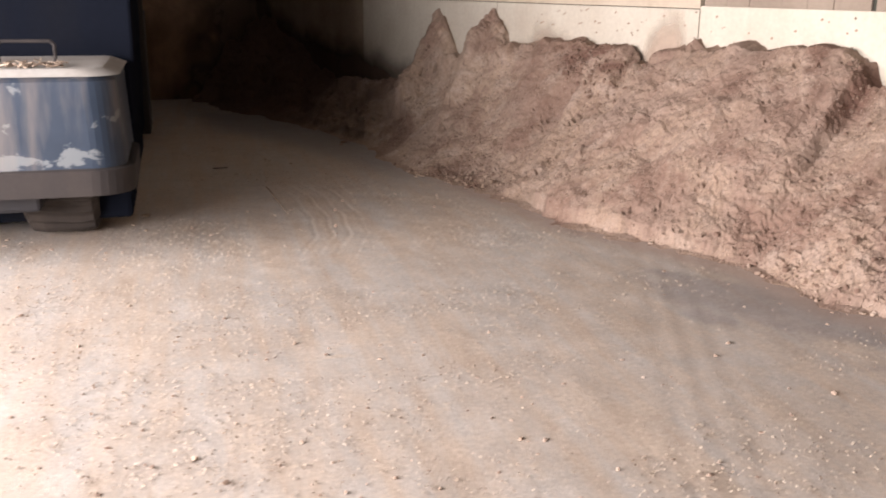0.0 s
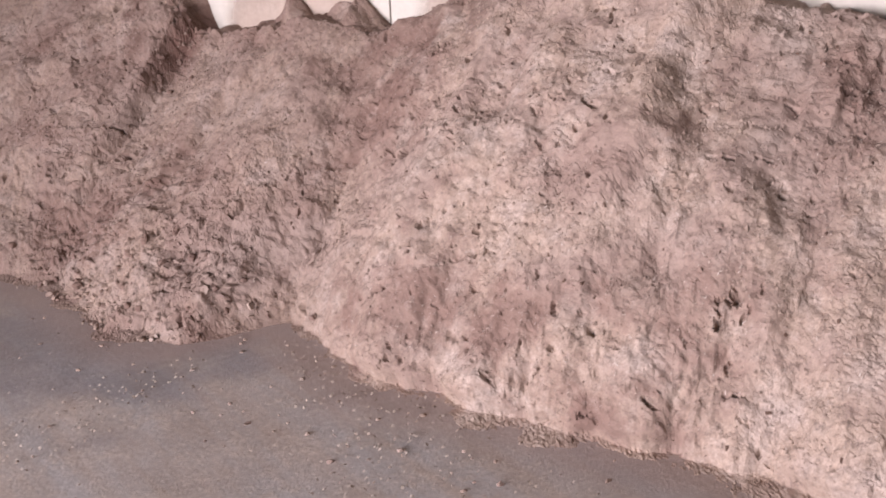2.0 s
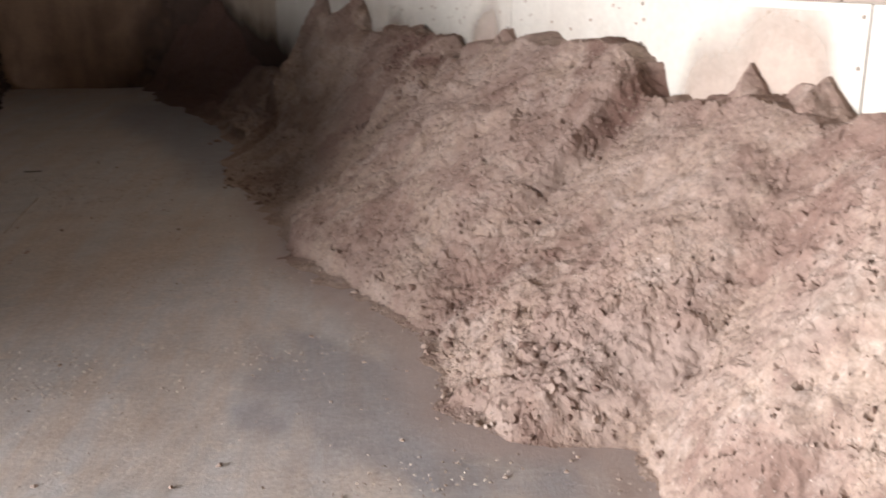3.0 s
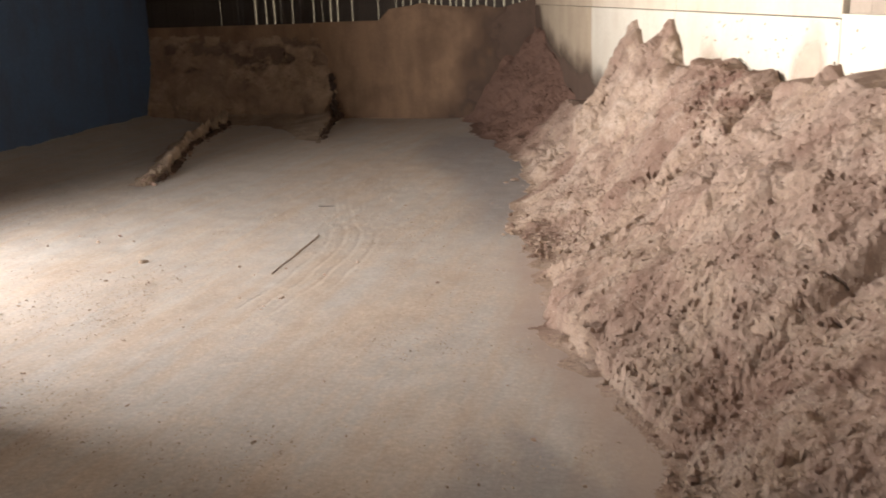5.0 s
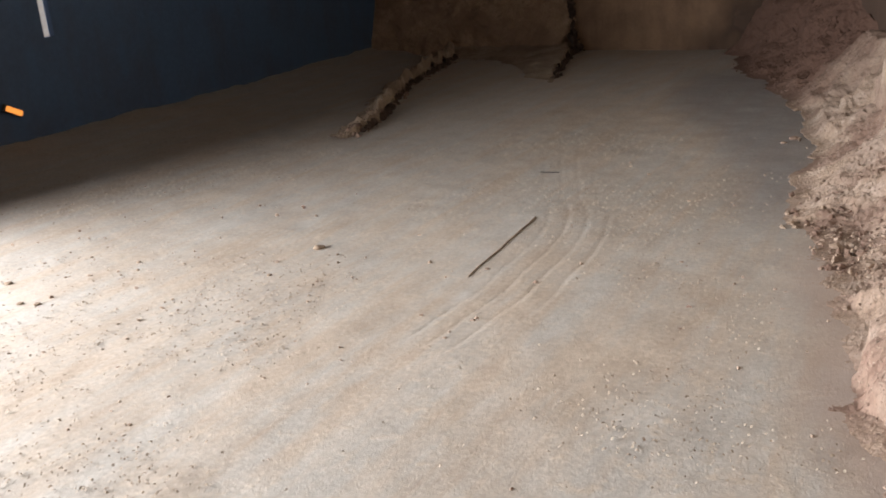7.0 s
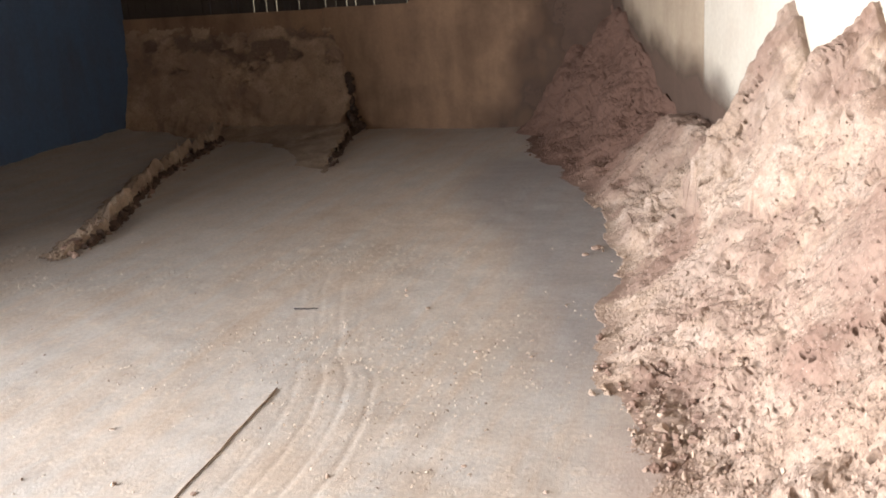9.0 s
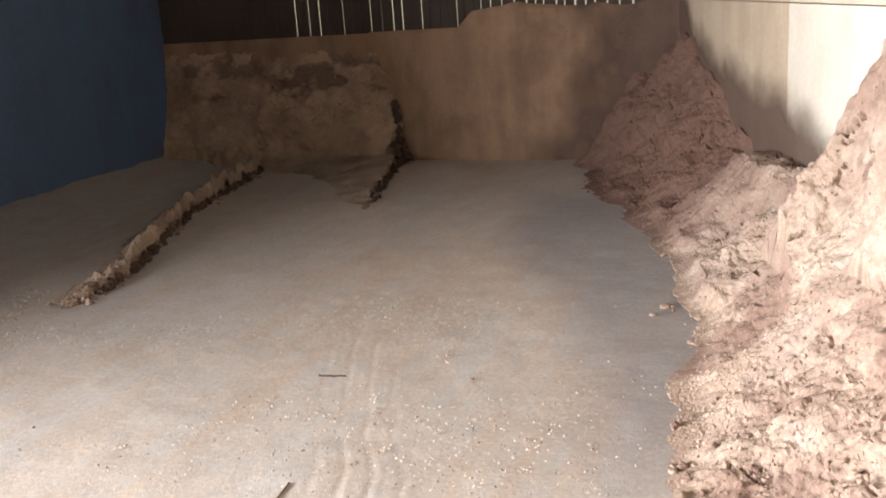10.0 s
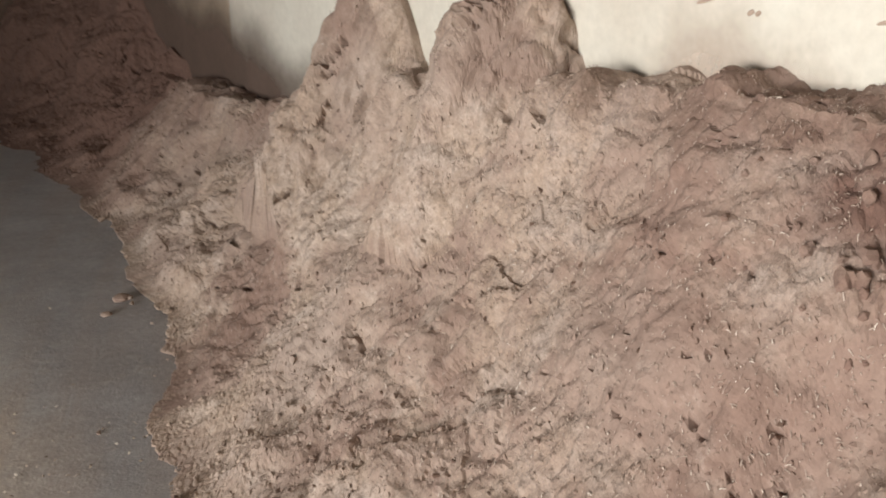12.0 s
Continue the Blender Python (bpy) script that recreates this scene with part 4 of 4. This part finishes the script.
def build_dark_bits():
    """Dark bits put in for specks and shadowed pits in the heap's skin."""
    rng = np.random.default_rng(23)
    n = 1100
    u, v = rng.uniform(0.6, 12.6, n), rng.uniform(0.1, 1.35, n)
    pu, pv, pz = heap_places(u, v)
    ok = pz > 0.02
    x, y = to_world(pu[ok], pv[ok])
    n = len(x)
    c = np.stack([x, y, pz[ok]], -1)
    size = 0.0025 + 0.006 * rng.random(n) ** 2
    V, F = [], []
    corners = np.array([(-1, -1, -1), (1, -1, -1), (1, 1, -1), (-1, 1, -1), (-1, -1, 1), (1, -1, 1), (1, 1, 1), (-1, 1, 1)], float)
    quads = np.array([(0, 3, 2, 1), (4, 5, 6, 7), (0, 1, 5, 4), (1, 2, 6, 5), (2, 3, 7, 6), (3, 0, 4, 7)])
    for k in range(n):
        turn = np.array(Euler(rng.uniform(0, 6.28, 3)).to_matrix())
        V.append((corners * rng.uniform(0.6, 1.0, (8, 3)) * size[k] * (1.3, 0.7, 0.5)) @ turn.T + c[k])
        F.append(quads + 8 * k)
    me = bpy.data.meshes.new("dark_bits")
    me.from_pydata(np.concatenate(V).tolist(), [], np.concatenate(F).tolist())
    me.materials.append(make_wall_material("speck_dark", (0.10, 0.062, 0.045), (0.17, 0.105, 0.075), 0.8, 0.95))
    tagged(new("dark_bits", me), "dark bits for specks and shadowed pits in the heap", "bark bits", kind="stuff")


build_dark_bits()


def build_heap_grains():
    """Coarse grains and small lumps all over the heap's skin."""
    rng = np.random.default_rng(31)
    n = 52000
    u, v = 12.7 - 12.5 * rng.random(n) ** 1.25, rng.uniform(0.12, 1.42, n)
    near = 0.35 + 0.65 * fade(-0.3, 0.4, fbm(u * 1.4, v * 2.0, 2, 39))
    ok = rng.random(n) < near
    pu, pv, pz = heap_places(u[ok], v[ok])
    ok = (pz > 0.012) & ((np.abs(pu - 6.2) > 0.55) | (pz < 0.78))
    x, y = to_world(pu[ok], pv[ok])
    n = len(x)
    c = np.stack([x, y, pz[ok]], -1)
    size = 0.002 + 0.007 * rng.random(n) ** 4
    base = np.array([(1, 0, 0), (-1, 0, 0), (0, 1, 0), (0, -1, 0), (0, 0, 1), (0, 0, -1)], float)
    V = base[None] * rng.uniform(0.6, 1.5, (n, 6, 1)) + rng.uniform(-0.35, 0.35, (n, 6, 3))
    V = V * size[:, None, None] + c[:, None]
    tri = np.array([(0, 2, 4), (2, 1, 4), (1, 3, 4), (3, 0, 4), (2, 0, 5), (1, 2, 5), (3, 1, 5), (0, 3, 5)])
    F = (np.arange(n)[:, None, None] * 6 + tri[None]).reshape(-1, 3)
    me = bpy.data.meshes.new("heap_grains")
    me.from_pydata(V.reshape(-1, 3).tolist(), [], F.tolist())
    at = me.attributes.new("red", 'FLOAT', 'POINT')
    at.data.foreach_set("value", np.repeat(np.maximum(fade(4.2, 1.6, pu[ok]), 0.38 * fade(4.9, 5.8, pu[ok]) * fade(10.4, 9.6, pu[ok])), 6).astype(np.float32))
    me.materials.append(MAT_HEAP)
    tagged(new("heap_grains", me), "coarse grains and lumps of wood dust on the heap", "wood dust", kind="stuff")


build_heap_grains()


def build_floor_chips():
    """Flat wood chips strewn over the concrete, thickest towards the doorway."""
    rng = np.random.default_rng(15)
    n = 60000
    x, y = rng.uniform(-3.8, 3.4, n), 1.2 + 8 * rng.random(n) ** 1.6
    near = 1.3 * fbm(x * 1.1 + 0.4 * y, y * 1.6 - 0.5 * x, 3, 95) + 0.6 * fade(7.5, 4.0, y) - 0.5 * fade(-0.2, 2.6, x - 0.2 * (y - 5)) - 0.25
    ok = rng.random(n) < np.clip(0.2 + 0.8 * near, 0.02, 1)
    u, v = (x - CORNER.x) * EU[0] + (y - CORNER.y) * EU[1], (x - CORNER.x) * EN[0] + (y - CORNER.y) * EN[1]
    ok &= v > np.interp(u, TOE_U, TOE_V)
    x, y = x[ok], y[ok]
    n = len(x)
    z = floor_height(x, y) + 0.003
    a = rng.uniform(0, 2 * np.pi, n)
    L = np.stack([np.cos(a), np.sin(a), rng.uniform(-0.3, 0.3, n)], -1) * rng.uniform(0.002, 0.009, n)[:, None]
    W = np.stack([-np.sin(a), np.cos(a), rng.uniform(-0.4, 0.4, n)], -1) * rng.uniform(0.001, 0.004, n)[:, None]
    c = np.stack([x, y, z + 0.002], -1)
    up = np.array((0, 0, 0.003))
    V = np.stack([c - L - W, c - L + W, c + W + up, c - W + up, c + L - W, c + L + W], 1).reshape(-1, 3)
    k = np.arange(n)[:, None] * 6
    me = bpy.data.meshes.new("floor_chips")
    me.from_pydata(V.tolist(), [], np.concatenate([k + (0, 1, 2, 3), k + (3, 2, 5, 4)], 0).tolist())
    m, nn, l, b = mat("dusty_chips", 0.9)
    geo = nn.new("ShaderNodeNewGeometry")
    l.new(ramp(nn, l, geo.outputs["Random Per Island"], (0.0, (0.18, 0.13, 0.095)), (0.25, (0.34, 0.275, 0.22)), (1.0, (0.43, 0.365, 0.30))), b.inputs["Base Color"])
    me.materials.append(m)
    tagged(new("floor_chips", me), "pale wood chips strewn over the concrete", "wood chips", kind="stuff")


build_floor_chips()


def tube(bm, pts, r0, r1, segments=8):
    rings = []
    for i, p in enumerate(pts):
        d = (Vector(pts[min(i + 1, len(pts) - 1)]) - Vector(pts[max(i - 1, 0)])).normalized()
        side = d.cross(Vector((0, 0, 1))).normalized()
        up = side.cross(d)
        r = r0 + (r1 - r0) * i / (len(pts) - 1)
        rings.append([bm.verts.new(Vector(p) + r * (math.cos(2 * math.pi * k / segments) * side + math.sin(2 * math.pi * k / segments) * up)) for k in range(segments)])
    for a, b in zip(rings, rings[1:]):
        for k in range(segments):
            bm.faces.new((a[k], a[(k + 1) % segments], b[(k + 1) % segments], b[k]))
    bm.faces.new(list(reversed(rings[0])))
    bm.faces.new(rings[-1])


def stick(name, a, b, r, label, seed, material=MAT_CHIP):
    rng = random.Random(seed)
    a, b = Vector(a), Vector(b)
    pts = [a.lerp(b, i / 9) + Vector((rng.uniform(-1, 1) * r, rng.uniform(-1, 1) * r, 0)) for i in range(10)]
    for p in pts:
        p.z = float(floor_height(np.array([p.x]), np.array([p.y]))[0]) + 0.55 * r
    bm = bmesh.new()
    tube(bm, pts, r, r * 0.6)
    ob = new(name, mesh_of(name, bm, material, True))
    return tagged(ob, label, "stick")


stick("wooden_stick", (0.37, 7.24, 0.004), (0.43, 6.37, 0.001), 0.004, "thin dusty broken wooden stick lying on the floor", 1, MAT_SLUMP)
stick("twig", (0.01, 8.10, 0.004), (0.13, 8.12, 0.004), 0.005, "short bent twig lying across the wheel ruts", 2, MAT_CAST)


def clod(x, y, r, label, seed, material=MAT_CAKE):
    rng = random.Random(seed)
    bm = bmesh.new()
    bmesh.ops.create_icosphere(bm, subdivisions=2, radius=r)
    for p in bm.verts:
        p.co *= 1 + 0.28 * noise.noise(p.co * (1.4 / r) + Vector((seed * 3.1, 0, 0)))
        p.co.z *= 0.38
    ob = new("clod", mesh_of("clod", bm, material, False))
    ob.matrix_basis = pose(x, y, float(floor_height(np.array([x]), np.array([y]))[0]) + r * 0.22, 0, 0, rng.uniform(0, 360))
    return tagged(ob, label, "clod", "clods on the floor")


for k, (x, y, r) in enumerate(((-0.48, 6.50, 0.045), (-0.47, 6.10, 0.02), (-1.33, 5.07, 0.042), (-1.66, 5.59, 0.03), (-1.37, 5.43, 0.025), (1.28, 9.23, 0.032), (1.24, 9.1, 0.02), (0.66, 8.2, 0.018), (-1.28, 5.45, 0.025))):
    clod(x, y, r if 5 <= k <= 6 else 0.65 * r, "pale flat clod at the foot of the heap" if 5 <= k <= 6 else "dark clod of caked dust on the floor", k, MAT_HEAP if 5 <= k <= 6 else MAT_SLUMP)


def build_amber_lamp():
    lamp = tagged(new("marker_lamp"), "small amber marker lamp glowing on the dark wall", "lamp")
    lamp.matrix_basis = pose(RECESS + 0.06, 7.73, 0.34, -28, 0, 0)
    boxpart("lamp_base", MAT_DARK, lamp, (-0.03, 0.0, -0.09, 0.09, -0.03, 0.03), 0.01)
    m, n, l, b = mat("amber_glow", 0.4)
    b.inputs["Base Color"].default_value = (0.9, 0.35, 0.06, 1)
    b.inputs["Emission Color"].default_value, b.inputs["Emission Strength"].default_value = (1.0, 0.36, 0.07, 1), 1.1
    boxpart("lens", m, lamp, (0.002, 0.022, -0.075, 0.075, -0.022, 0.022), 0.009, "glowing amber lens")


build_amber_lamp()


def motions():
    walk(LOADER, [(t, pose(x, y, 0, 0, 0, a)) for t, x, y, a in (
        (0.0, -1.45, 5.42, 0.0), (0.3, -1.46, 5.30, 0.0), (1.0, -1.48, 4.95, 0.0), (2.0, -1.56, 4.10, 0.0), (3.2, -1.70, 2.50, 0.0),
        (4.0, -1.60, 1.25, 0.0), (4.8, -1.62, 0.0, 0.0), (5.2, -1.62, -1.0, 0.0), (5.6, -1.60, -2.3, 0.0), (6.0, -1.60, -3.5, 0.0), (6.6, -1.6, -5.1, 0.0), (7.2, -1.6, -7.4, 0.0), (8.2, -1.6, -10.2, 0.0), (9.3, -1.6, -11.2, 0.0), (12.0, -1.6, -11.2, 0.0))])


motions()
